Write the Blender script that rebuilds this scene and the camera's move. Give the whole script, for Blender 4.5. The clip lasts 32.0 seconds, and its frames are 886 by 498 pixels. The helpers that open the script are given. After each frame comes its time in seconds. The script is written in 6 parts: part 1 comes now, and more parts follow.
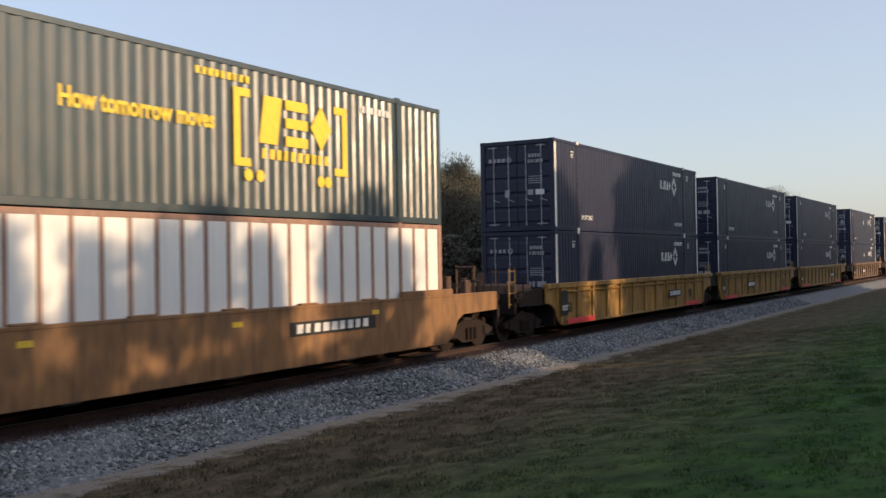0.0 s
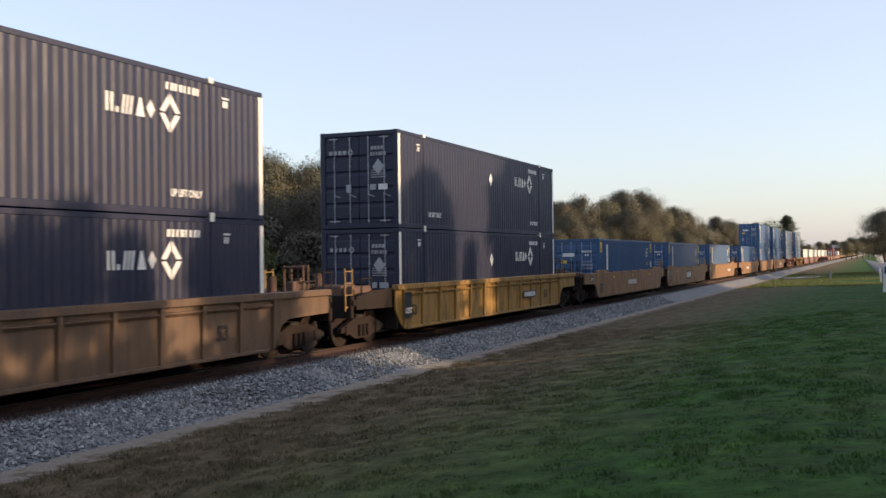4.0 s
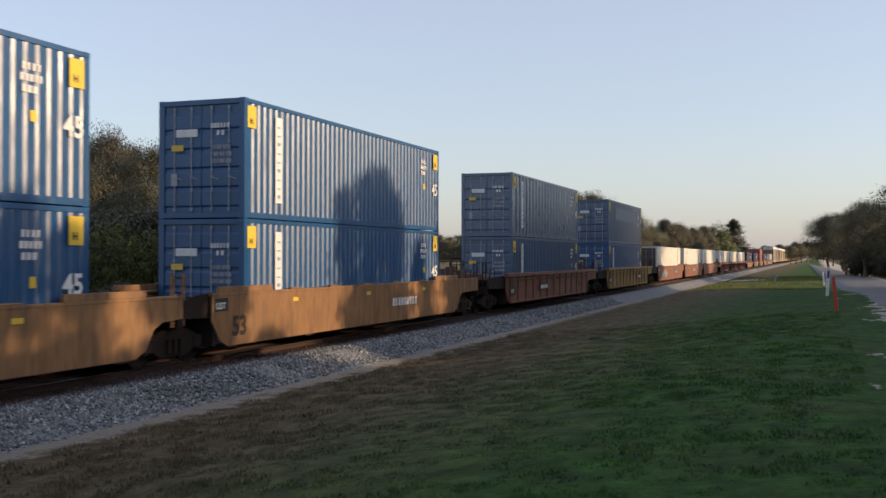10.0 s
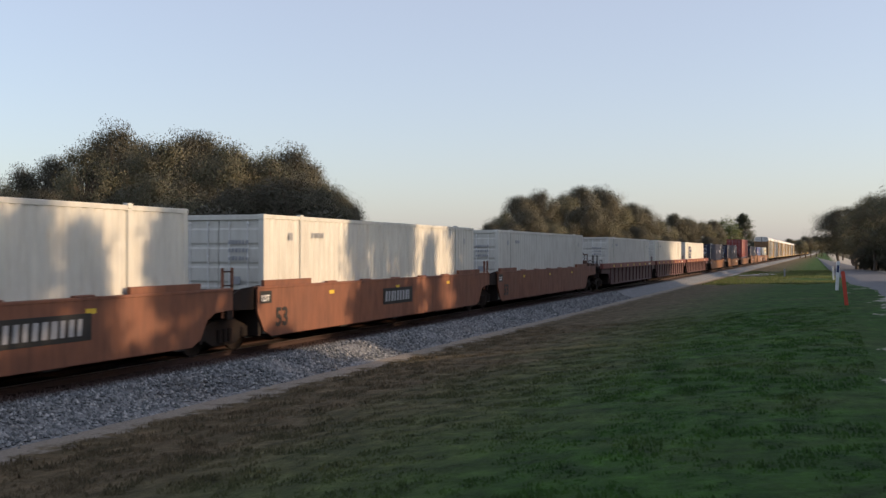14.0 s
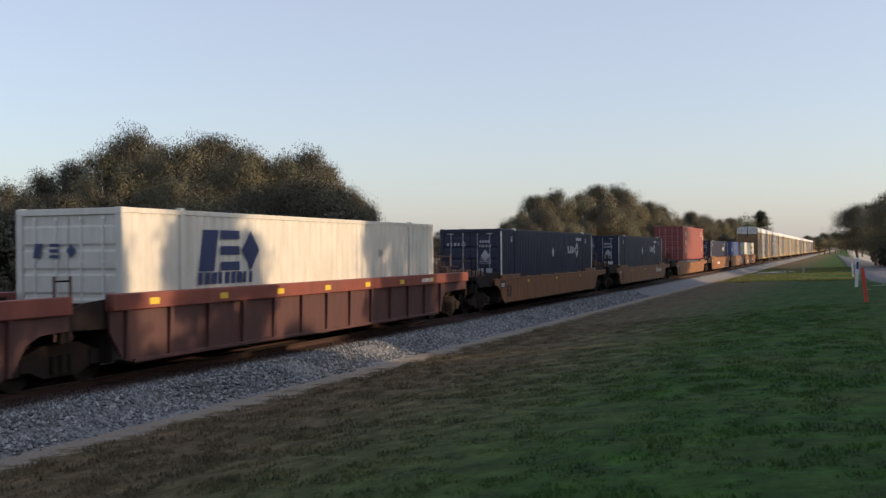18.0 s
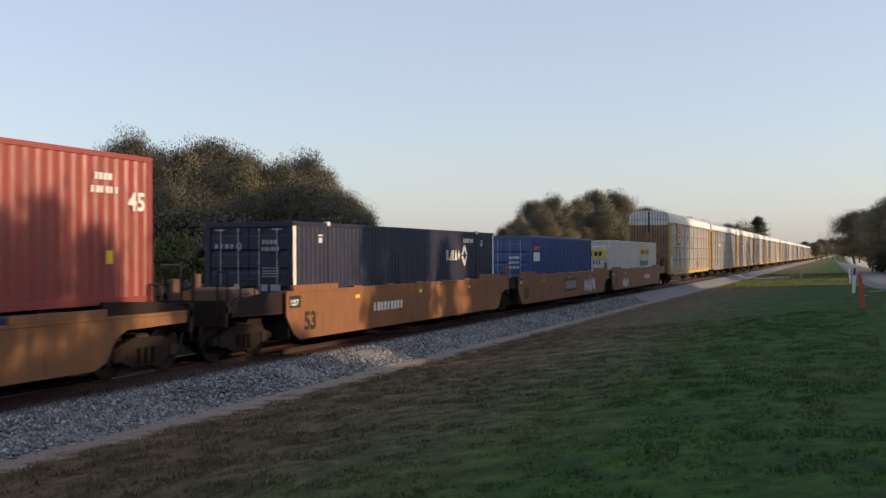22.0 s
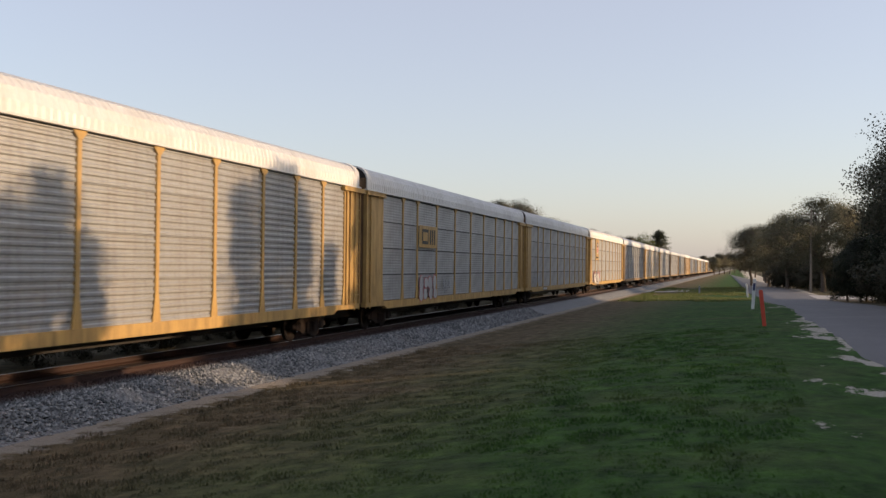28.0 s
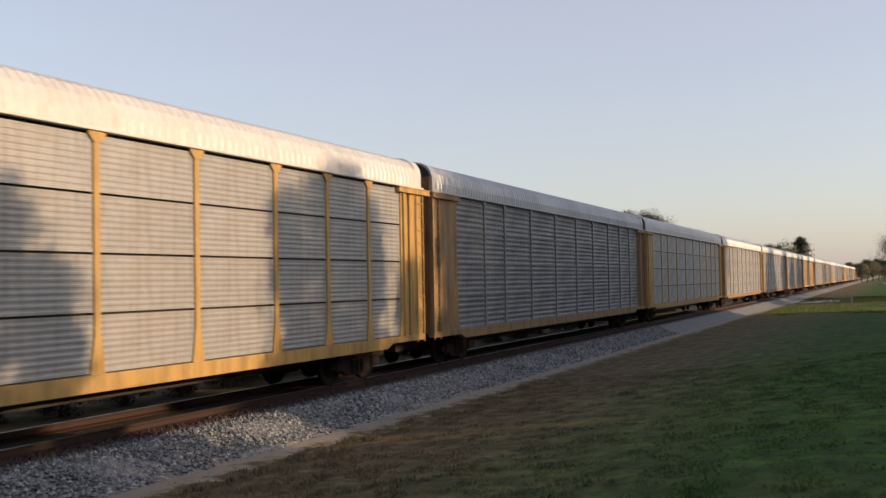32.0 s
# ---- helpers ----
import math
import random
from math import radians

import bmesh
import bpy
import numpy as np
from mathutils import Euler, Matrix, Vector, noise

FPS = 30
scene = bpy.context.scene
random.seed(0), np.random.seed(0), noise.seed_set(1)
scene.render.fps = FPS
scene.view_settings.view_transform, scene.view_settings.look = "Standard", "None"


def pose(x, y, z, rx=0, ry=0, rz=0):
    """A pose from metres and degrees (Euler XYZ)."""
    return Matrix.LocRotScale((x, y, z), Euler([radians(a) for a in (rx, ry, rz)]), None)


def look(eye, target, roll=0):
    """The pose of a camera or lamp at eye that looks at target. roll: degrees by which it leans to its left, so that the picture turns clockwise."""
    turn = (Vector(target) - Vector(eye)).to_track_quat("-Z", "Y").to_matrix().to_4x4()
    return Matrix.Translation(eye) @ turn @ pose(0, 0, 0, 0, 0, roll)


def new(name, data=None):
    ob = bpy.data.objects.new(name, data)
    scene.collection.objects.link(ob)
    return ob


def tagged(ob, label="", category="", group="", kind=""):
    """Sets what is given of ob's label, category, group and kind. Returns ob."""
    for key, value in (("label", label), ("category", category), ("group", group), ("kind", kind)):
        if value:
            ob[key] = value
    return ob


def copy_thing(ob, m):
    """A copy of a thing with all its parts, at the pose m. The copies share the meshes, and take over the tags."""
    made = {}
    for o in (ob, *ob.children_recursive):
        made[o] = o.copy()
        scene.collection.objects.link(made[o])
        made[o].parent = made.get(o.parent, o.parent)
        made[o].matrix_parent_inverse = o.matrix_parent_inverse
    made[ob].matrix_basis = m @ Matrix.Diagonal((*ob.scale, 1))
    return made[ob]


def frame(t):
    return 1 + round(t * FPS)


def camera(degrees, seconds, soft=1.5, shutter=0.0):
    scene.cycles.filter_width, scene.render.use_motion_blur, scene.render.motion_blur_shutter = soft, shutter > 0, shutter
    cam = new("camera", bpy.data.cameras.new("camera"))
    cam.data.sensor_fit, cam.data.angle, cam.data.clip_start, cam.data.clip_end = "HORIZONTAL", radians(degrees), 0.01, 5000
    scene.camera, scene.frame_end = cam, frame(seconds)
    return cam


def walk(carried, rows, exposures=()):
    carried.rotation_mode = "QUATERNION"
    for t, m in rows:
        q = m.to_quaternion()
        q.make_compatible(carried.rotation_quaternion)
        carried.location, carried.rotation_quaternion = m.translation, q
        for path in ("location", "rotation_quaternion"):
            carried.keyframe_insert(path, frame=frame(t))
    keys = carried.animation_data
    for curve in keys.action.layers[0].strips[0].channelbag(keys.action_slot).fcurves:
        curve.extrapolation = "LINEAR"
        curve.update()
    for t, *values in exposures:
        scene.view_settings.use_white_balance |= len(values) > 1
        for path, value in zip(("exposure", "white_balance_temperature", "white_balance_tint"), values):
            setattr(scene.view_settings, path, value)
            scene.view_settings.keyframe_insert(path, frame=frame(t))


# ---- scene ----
from functools import lru_cache

# the camera: a hand-held view beside a straight track; y runs along the track, z = 0 is the top of the rails
PATH = [
    (0, 0.00, 0.00, 2.38, 29.99, 0.70, -0.97),
    (0.5, 0.00, 0.00, 2.38, 28.69, 0.64, -0.94),
    (1, 0.00, 0.00, 2.38, 27.50, 0.68, -0.95),
    (1.5, 0.00, 0.00, 2.38, 26.65, 0.75, -0.95),
    (2, 0.00, 0.00, 2.38, 26.08, 0.80, -0.86),
    (2.5, 0.00, 0.00, 2.38, 25.03, 0.85, -0.79),
    (3, 0.00, 0.00, 2.38, 24.28, 0.70, -0.97),
    (3.5, 0.00, 0.00, 2.38, 23.65, 0.61, -1.03),
    (4, 0.00, 0.00, 2.38, 22.95, 0.53, -0.74),
    (4.5, 0.00, 0.00, 2.38, 23.04, 0.10, -0.51),
    (6.5, 0.00, 0.00, 2.38, 21.50, 0.42, 0.08),
    (7, 0.00, 0.00, 2.38, 21.15, 0.30, 0.15),
    (7.5, 0.00, 0.00, 2.38, 21.10, 0.17, 0.09),
    (8, 0.00, 0.00, 2.38, 21.47, 0.32, 0.08),
    (8.5, 0.00, 0.00, 2.38, 21.58, 0.41, -0.01),
    (9, 0.00, 0.00, 2.38, 21.10, 0.46, 0.00),
    (9.5, 0.00, 0.00, 2.38, 20.73, 0.33, 0.11),
    (10, 0.00, 0.00, 2.38, 20.19, 0.43, 0.11),
    (10.5, 0.00, 0.00, 2.38, 20.27, 0.42, 0.18),
    (11, 0.00, 0.00, 2.38, 20.11, 0.22, 0.02),
    (11.5, 0.00, 0.00, 2.38, 20.21, 0.10, 0.06),
    (12, 0.00, 0.00, 2.38, 20.31, 0.10, 0.10),
    (12.5, 0.00, 0.00, 2.38, 20.15, 0.11, 0.04),
    (13, 0.00, 0.00, 2.38, 20.29, 0.11, 0.01),
    (13.5, 0.00, 0.00, 2.38, 20.33, 0.09, -0.07),
    (14, 0.00, 0.00, 2.38, 20.67, 0.14, 0.02),
    (14.5, 0.00, 0.00, 2.38, 20.99, 0.20, -0.04),
    (16.5, 0.00, 0.00, 2.38, 21.37, 0.04, -0.39),
    (17, 0.00, 0.00, 2.38, 21.44, 0.03, -0.48),
    (17.5, 0.00, 0.00, 2.38, 21.59, 0.09, -0.53),
    (18, 0.00, 0.00, 2.38, 21.61, 0.15, -0.49),
    (18.5, 0.00, 0.00, 2.38, 21.43, 0.02, -0.27),
    (19, 0.00, 0.00, 2.38, 21.29, 0.12, -0.41),
    (19.5, 0.00, 0.00, 2.38, 21.27, -0.05, -0.51),
    (20, 0.00, 0.00, 2.38, 21.09, 0.09, -0.59),
    (20.5, 0.00, 0.00, 2.38, 21.20, 0.16, -0.68),
    (21, 0.00, 0.00, 2.38, 21.57, 0.24, -0.64),
    (21.5, 0.00, 0.00, 2.38, 21.67, 0.34, -0.46),
    (22, 0.00, 0.00, 2.38, 21.47, 0.42, -0.32),
    (22.5, 0.00, 0.00, 2.38, 21.53, 0.43, -0.44),
    (23, 0.00, 0.00, 2.38, 21.16, 0.41, -0.28),
    (23.5, 0.00, 0.00, 2.38, 19.56, 0.27, -0.34),
    (24, 0.00, 0.00, 2.38, 16.92, 0.39, -0.10),
    (24.5, 0.00, 0.00, 2.38, 16.52, 0.21, -0.37),
    (25, 0.00, 0.00, 2.38, 16.54, 0.36, -0.36),
    (25.5, 0.00, 0.00, 2.38, 15.99, 0.81, 0.06),
    (26.5, -0.02, 0.38, 2.38, 15.80, 0.75, 0.16),
    (27, -0.03, 0.95, 2.39, 15.28, 0.61, 0.36),
    (27.5, -0.15, 2.01, 2.39, 15.32, 0.56, 0.46),
    (28, -0.16, 2.95, 2.39, 16.22, 0.93, 0.63),
    (28.5, -0.23, 4.11, 2.39, 17.57, 1.38, 0.51),
    (29, -0.44, 5.22, 2.40, 18.76, 1.44, 0.46),
    (29.5, -0.51, 6.54, 2.41, 19.81, 1.67, 0.34),
    (30, -0.97, 7.23, 2.42, 20.42, 1.82, -0.27),
    (30.5, -0.92, 8.68, 2.42, 22.16, 2.00, -0.45),
    (31, -0.87, 8.71, 2.42, 22.19, 1.43, -0.30),
    (31.5, -1.02, 8.61, 2.42, 22.62, 1.83, -0.61),
    (32, -1.00, 8.59, 2.42, 23.60, 1.93, -1.07),
]

cam = camera(47.23, 32.0, soft=1.4, shutter=0.12)
walk(cam, [(t, pose(x, y, z, 90 + p, -r, w)) for t, x, y, z, w, p, r in PATH], exposures=[(0.0, 0.78, 6550, 11), (1.0, 0.90, 6550, 11), (2.0, 1.06, 6550, 11), (4.4, 1.12, 6550, 11), (6.4, 0.80, 6550, 11), (24.0, 0.78, 6600, 11), (28.0, 0.80, 6950, 13), (32.0, 0.74, 7100, 14)])

# ---- light: a low warm sun over the trees across the road, clear hazy sky
SUN_TURN, SUN_HEIGHT = 12.0, 11.0      # degrees from +x towards +y, and above the horizon
world = bpy.data.worlds.new("sky")
scene.world = world
world.use_nodes = True
wn = world.node_tree.nodes
sky = wn.new("ShaderNodeTexSky")
sky.sky_type, sky.sun_disc = 'NISHITA', False
sky.sun_elevation, sky.sun_rotation = radians(SUN_HEIGHT), radians(90 - SUN_TURN)
sky.air_density, sky.dust_density, sky.ozone_density = 1.0, 1.4, 2.7
haze = wn.new("ShaderNodeHueSaturation")      # thin evening haze pales the whole sky
haze.inputs["Saturation"].default_value = 1.0
world.node_tree.links.new(sky.outputs[0], haze.inputs["Color"])
veil = wn.new("ShaderNodeMix")
veil.data_type = 'RGBA'
veil.inputs[0].default_value, veil.inputs[7].default_value = 0.42, (3.15, 2.95, 3.25, 1)
world.node_tree.links.new(haze.outputs[0], veil.inputs[6])
world.node_tree.links.new(veil.outputs[2], wn["Background"].inputs[0])
wn["Background"].inputs[1].default_value = 0.15
sun = new("sun", bpy.data.lights.new("sun", 'SUN'))
sun.data.energy, sun.data.angle, sun.data.color = 2.6, radians(0.6), (1.0, 0.71, 0.44)
ca, sa, ch, sh = math.cos(radians(SUN_TURN)), math.sin(radians(SUN_TURN)), math.cos(radians(SUN_HEIGHT)), math.sin(radians(SUN_HEIGHT))
sun.matrix_world = look((40 * ca * ch, 40 * sa * ch, 40 * sh), (0, 0, 0))


# ---- materials
def material(name):
    m = bpy.data.materials.new(name)
    m.use_nodes = True
    nt = m.node_tree
    return m, nt, nt.nodes["Principled BSDF"]


def ramp(nt, fac, stops):
    r = nt.nodes.new("ShaderNodeValToRGB")
    els = r.color_ramp.elements
    while len(els) < len(stops):
        els.new(0.5)
    for e, (p, c) in zip(els, stops):
        e.position = p
        e.color = (*c, 1) if len(c) == 3 else c
    nt.links.new(fac, r.inputs[0])
    return r.outputs[0]


def mix(nt, fac, a, b, how='MIX'):
    m = nt.nodes.new("ShaderNodeMix")
    m.data_type, m.blend_type = 'RGBA', how
    for sock, v in ((0, fac), (6, a), (7, b)):
        if isinstance(v, (int, float)):
            m.inputs[sock].default_value = v
        elif isinstance(v, tuple):
            m.inputs[sock].default_value = (*v, 1)
        else:
            nt.links.new(v, m.inputs[sock])
    return m.outputs[2]


def coords(nt, scale=(1, 1, 1), kind="Object"):
    tc = nt.nodes.new("ShaderNodeTexCoord")
    mp = nt.nodes.new("ShaderNodeMapping")
    mp.inputs["Scale"].default_value = scale
    nt.links.new(tc.outputs[kind], mp.inputs[0])
    return mp.outputs[0]


def world_coords(nt, scale=(1, 1, 1)):
    g = nt.nodes.new("ShaderNodeNewGeometry")
    mp = nt.nodes.new("ShaderNodeMapping")
    mp.inputs["Scale"].default_value = scale
    nt.links.new(g.outputs["Position"], mp.inputs[0])
    return mp.outputs[0]


def noise_tex(nt, vec, scale, detail=4.0, rough=0.55):
    n = nt.nodes.new("ShaderNodeTexNoise")
    n.inputs["Scale"].default_value, n.inputs["Detail"].default_value, n.inputs["Roughness"].default_value = scale, detail, rough
    nt.links.new(vec, n.inputs["Vector"])
    return n.outputs[0]


def bump(nt, height, strength, distance=0.02):
    b = nt.nodes.new("ShaderNodeBump")
    b.inputs["Strength"].default_value, b.inputs["Distance"].default_value = strength, distance
    nt.links.new(height, b.inputs["Height"])
    return b.outputs[0]


def clamp_map(nt, v, a, b, c=0.0, d=1.0):
    m = nt.nodes.new("ShaderNodeMapRange")
    for k, x in zip((1, 2, 3, 4), (a, b, c, d)):
        m.inputs[k].default_value = x
    nt.links.new(v, m.inputs[0])
    return m.outputs[0]


@lru_cache(None)
def paint(name, color, rough=0.42, dirt=0.35, grime=(0.09, 0.07, 0.055), rust=0.12, metal=0.0, shine=0.5):
    """Weathered paint on steel: streaks running down, specks of rust, dust, uneven gloss."""
    m, nt, b = material(name)
    v = coords(nt, (1, 1, 1))
    streak = noise_tex(nt, coords(nt, (1.7, 1.7, 0.45)), 2.2, 6, 0.62)
    blotch = noise_tex(nt, v, 0.8, 6)
    fine = noise_tex(nt, v, 14, 5, 0.65)
    rnd = nt.nodes.new("ShaderNodeObjectInfo")
    c = mix(nt, clamp_map(nt, rnd.outputs["Random"], 0, 1, 0.0, 0.16), color, tuple(min(1, x * 1.18 + 0.01) for x in color))
    runs = noise_tex(nt, coords(nt, (1.0, 5.5, 0.22)), 1.5, 5, 0.6)
    c = mix(nt, clamp_map(nt, streak, 0.44, 0.74, 0, min(0.95, dirt * 1.25)), c, grime)
    c = mix(nt, clamp_map(nt, runs, 0.52, 0.72, 0, dirt * 0.6), c, tuple(x * 0.6 for x in grime))
    c = mix(nt, clamp_map(nt, blotch, 0.48, 0.75, 0, dirt * 0.8), c, tuple(x * 0.60 + 0.02 for x in color))
    c = mix(nt, clamp_map(nt, fine, 0.66, 0.72, 0, rust), c, (0.16, 0.06, 0.025))
    nt.links.new(c, b.inputs["Base Color"])
    nt.links.new(clamp_map(nt, streak, 0.3, 0.8, rough - 0.08, rough + 0.15), b.inputs["Roughness"])
    b.inputs["Metallic"].default_value, b.inputs["Specular IOR Level"].default_value = metal, shine
    nt.links.new(bump(nt, fine, 0.12, 0.004), b.inputs["Normal"])
    return m


@lru_cache(None)
def plain(name, color, rough=0.5, metal=0.0):
    m, nt, b = material(name)
    v = coords(nt)
    n = noise_tex(nt, v, 6, 5)
    c = mix(nt, clamp_map(nt, n, 0.4, 0.75, 0, 0.35), color, tuple(x * 0.6 for x in color))
    nt.links.new(c, b.inputs["Base Color"])
    b.inputs["Roughness"].default_value, b.inputs["Metallic"].default_value = rough, metal
    return m


def shifted(nt, coordinate, n, amount):
    """A coordinate pushed to and fro by a noise, for ragged borders."""
    m = nt.nodes.new("ShaderNodeMath")
    m.operation = 'MULTIPLY_ADD'
    m.inputs[1].default_value, m.inputs[2].default_value = amount, -amount / 2
    nt.links.new(n, m.inputs[0])
    a = nt.nodes.new("ShaderNodeMath")
    a.operation = 'ADD'
    nt.links.new(coordinate, a.inputs[0])
    nt.links.new(m.outputs[0], a.inputs[1])
    return a.outputs[0]


def lawn_colour(nt):
    """Green lawn with dry and worn patches, browner towards the track, sand at its borders, leaf litter across the road."""
    pos = world_coords(nt)
    sep = nt.nodes.new("ShaderNodeSeparateXYZ")
    nt.links.new(pos, sep.inputs[0])
    x = sep.outputs[0]
    n1, n2, n3 = noise_tex(nt, pos, 0.35, 6), noise_tex(nt, pos, 2.2, 6, 0.68), noise_tex(nt, pos, 20, 4, 0.7)
    worn = noise_tex(nt, world_coords(nt, (0.5, 1.1, 1)), 0.9, 6, 0.7)
    green = mix(nt, clamp_map(nt, n2, 0.32, 0.70), (0.0135, 0.037, 0.009), (0.038, 0.097, 0.015))
    green = mix(nt, clamp_map(nt, worn, 0.52, 0.70, 0, 0.5), green, (0.026, 0.044, 0.018))
    green = mix(nt, clamp_map(nt, n1, 0.50, 0.74, 0, 0.5), green, (0.070, 0.074, 0.034))
    brown = mix(nt, clamp_map(nt, n2, 0.32, 0.7), (0.058, 0.047, 0.028), (0.140, 0.111, 0.066))
    brown = mix(nt, clamp_map(nt, worn, 0.52, 0.64, 0, 0.55), brown, (0.050, 0.048, 0.026))
    c = mix(nt, clamp_map(nt, shifted(nt, x, n1, 5.0), -8.4, -2.6), brown, green)
    tuft = noise_tex(nt, world_coords(nt, (1.0, 0.55, 1)), 2.6, 7, 0.70)
    c = mix(nt, clamp_map(nt, tuft, 0.49, 0.64, 0, 0.75), c, mix(nt, 1.0, c, (0.42, 0.48, 0.42), 'MULTIPLY'))
    c = mix(nt, clamp_map(nt, tuft, 0.46, 0.34, 0, 0.6), c, mix(nt, 1.0, c, (1.6, 1.5, 1.5), 'MULTIPLY'))
    sand = mix(nt, clamp_map(nt, n3, 0.3, 0.7), (0.27, 0.25, 0.215), (0.46, 0.43, 0.38))
    c = mix(nt, clamp_map(nt, shifted(nt, x, n2, 2.4), -10.96, -10.60, 0.9, 0), c, mix(nt, 1.0, sand, (0.74, 0.72, 0.70), 'MULTIPLY'))
    # the sandy shoulder of the road, with bare spots in the lawn beside it
    patch = noise_tex(nt, world_coords(nt, (1.1, 0.42, 1)), 0.8, 6, 0.66)
    c = mix(nt, clamp_map(nt, shifted(nt, x, patch, 9.5), 2.15, 2.5, 0, 0.9), c, sand)
    litter = mix(nt, clamp_map(nt, n2, 0.35, 0.7), (0.045, 0.040, 0.026), (0.11, 0.095, 0.058))
    c = mix(nt, clamp_map(nt, shifted(nt, x, n2, 1.5), 7.6, 8.0), c, litter)
    c = mix(nt, clamp_map(nt, x, -17.6, -17.2, 1, 0), c, litter)
    return c, n3


def ground_material():
    m, nt, b = material("grass_and_sand")
    c, n3 = lawn_colour(nt)
    nt.links.new(c, b.inputs["Base Color"])
    b.inputs["Roughness"].default_value = 0.95
    b.inputs["Specular IOR Level"].default_value = 0.15
    # the fuzz of blade tips, seen along the ground
    b.inputs["Sheen Weight"].default_value, b.inputs["Sheen Roughness"].default_value = 0.16, 0.5
    nt.links.new(mix(nt, 1.0, c, (2.6, 2.6, 2.6), 'MULTIPLY'), b.inputs["Sheen Tint"])
    nt.links.new(bump(nt, noise_tex(nt, world_coords(nt), 4.5, 6, 0.72), 0.6, 0.10), b.inputs["Normal"])
    return m


def gravel_material(stones):
    m, nt, b = material("crushed_stone" if stones else "ballast_bed")
    pos = world_coords(nt)
    if stones:
        g = nt.nodes.new("ShaderNodeNewGeometry")
        f = g.outputs["Random Per Island"]
    else:
        vo = nt.nodes.new("ShaderNodeTexVoronoi")
        vo.inputs["Scale"].default_value = 16
        nt.links.new(pos, vo.inputs["Vector"])
        f = vo.outputs["Color"]
        nt.links.new(bump(nt, vo.outputs["Distance"], 0.9, 0.05), b.inputs["Normal"])
    c = ramp(nt, f, [(0.0, (0.065, 0.073, 0.077)), (0.5, (0.158, 0.172, 0.178)), (0.85, (0.275, 0.288, 0.290)), (1.0, (0.42, 0.42, 0.41))])
    if not stones:      # the packed bed is dusted paler
        c = mix(nt, 0.30, c, (0.28, 0.285, 0.29))
    c = mix(nt, clamp_map(nt, noise_tex(nt, pos, 0.9, 5), 0.5, 0.85, 0, 0.35), c, (0.15, 0.135, 0.115))
    # rust dust between and just outside the rails, darkened for shade under the cars
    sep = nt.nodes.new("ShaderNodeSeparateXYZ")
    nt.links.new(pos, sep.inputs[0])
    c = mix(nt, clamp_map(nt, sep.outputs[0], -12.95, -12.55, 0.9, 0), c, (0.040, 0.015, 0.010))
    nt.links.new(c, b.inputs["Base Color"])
    b.inputs["Roughness"].default_value = 0.85
    return m


def asphalt_material():
    m, nt, b = material("worn_asphalt")
    pos = world_coords(nt)
    f, g = noise_tex(nt, pos, 60, 3, 0.7), noise_tex(nt, pos, 0.6, 6)
    c = mix(nt, clamp_map(nt, f, 0.3, 0.7), (0.075, 0.078, 0.084), (0.145, 0.147, 0.152))
    c = mix(nt, clamp_map(nt, g, 0.45, 0.75, 0, 0.5), c, (0.19, 0.185, 0.178))
    nt.links.new(c, b.inputs["Base Color"])
    b.inputs["Roughness"].default_value = 0.8
    nt.links.new(bump(nt, f, 0.4, 0.01), b.inputs["Normal"])
    return m


def leaf_material(name, dark, light, warm, through_light=0.30):
    m, nt, b = material(name)
    g = nt.nodes.new("ShaderNodeNewGeometry")
    c = ramp(nt, g.outputs["Random Per Island"], [(0.0, dark), (0.6, light), (1.0, warm)])
    n = noise_tex(nt, coords(nt), 0.45, 3)
    c = mix(nt, clamp_map(nt, n, 0.4, 0.7, 0, 0.5), c, warm)
    nt.links.new(c, b.inputs["Base Color"])
    b.inputs["Roughness"].default_value = 0.6
    t = nt.nodes.new("ShaderNodeBsdfTranslucent")
    nt.links.new(c, t.inputs[0])
    mx = nt.nodes.new("ShaderNodeMixShader")
    mx.inputs[0].default_value = through_light
    nt.links.new(b.outputs[0], mx.inputs[1])
    nt.links.new(t.outputs[0], mx.inputs[2])
    nt.links.new(mx.outputs[0], nt.nodes["Material Output"].inputs[0])
    return m


def galvanised(name, base=(0.33, 0.335, 0.34), stain=(0.17, 0.145, 0.12), amount=0.45, metal=0.35, rough=0.45):
    m, nt, b = material(name)
    v = coords(nt)
    streak, blotch = noise_tex(nt, coords(nt, (1, 3.0, 0.3)), 1.6, 6), noise_tex(nt, v, 0.9, 6, 0.6)
    spang = noise_tex(nt, v, 9, 4)
    rnd = nt.nodes.new("ShaderNodeObjectInfo")
    c = mix(nt, clamp_map(nt, rnd.outputs["Random"], 0, 1, 0, 0.3), base, tuple(x * 0.78 for x in base))
    c = mix(nt, clamp_map(nt, spang, 0.35, 0.65, 0, 0.3), c, tuple(min(1, x * 1.25) for x in base))
    c = mix(nt, clamp_map(nt, blotch, 0.45, 0.75, 0, amount), c, stain)
    c = mix(nt, clamp_map(nt, streak, 0.5, 0.8, 0, amount), c, tuple(x * 0.7 for x in stain))
    nt.links.new(c, b.inputs["Base Color"])
    b.inputs["Metallic"].default_value = metal
    nt.links.new(clamp_map(nt, blotch, 0.3, 0.8, rough - 0.1, rough + 0.2), b.inputs["Roughness"])
    nt.links.new(bump(nt, spang, 0.08, 0.005), b.inputs["Normal"])
    return m


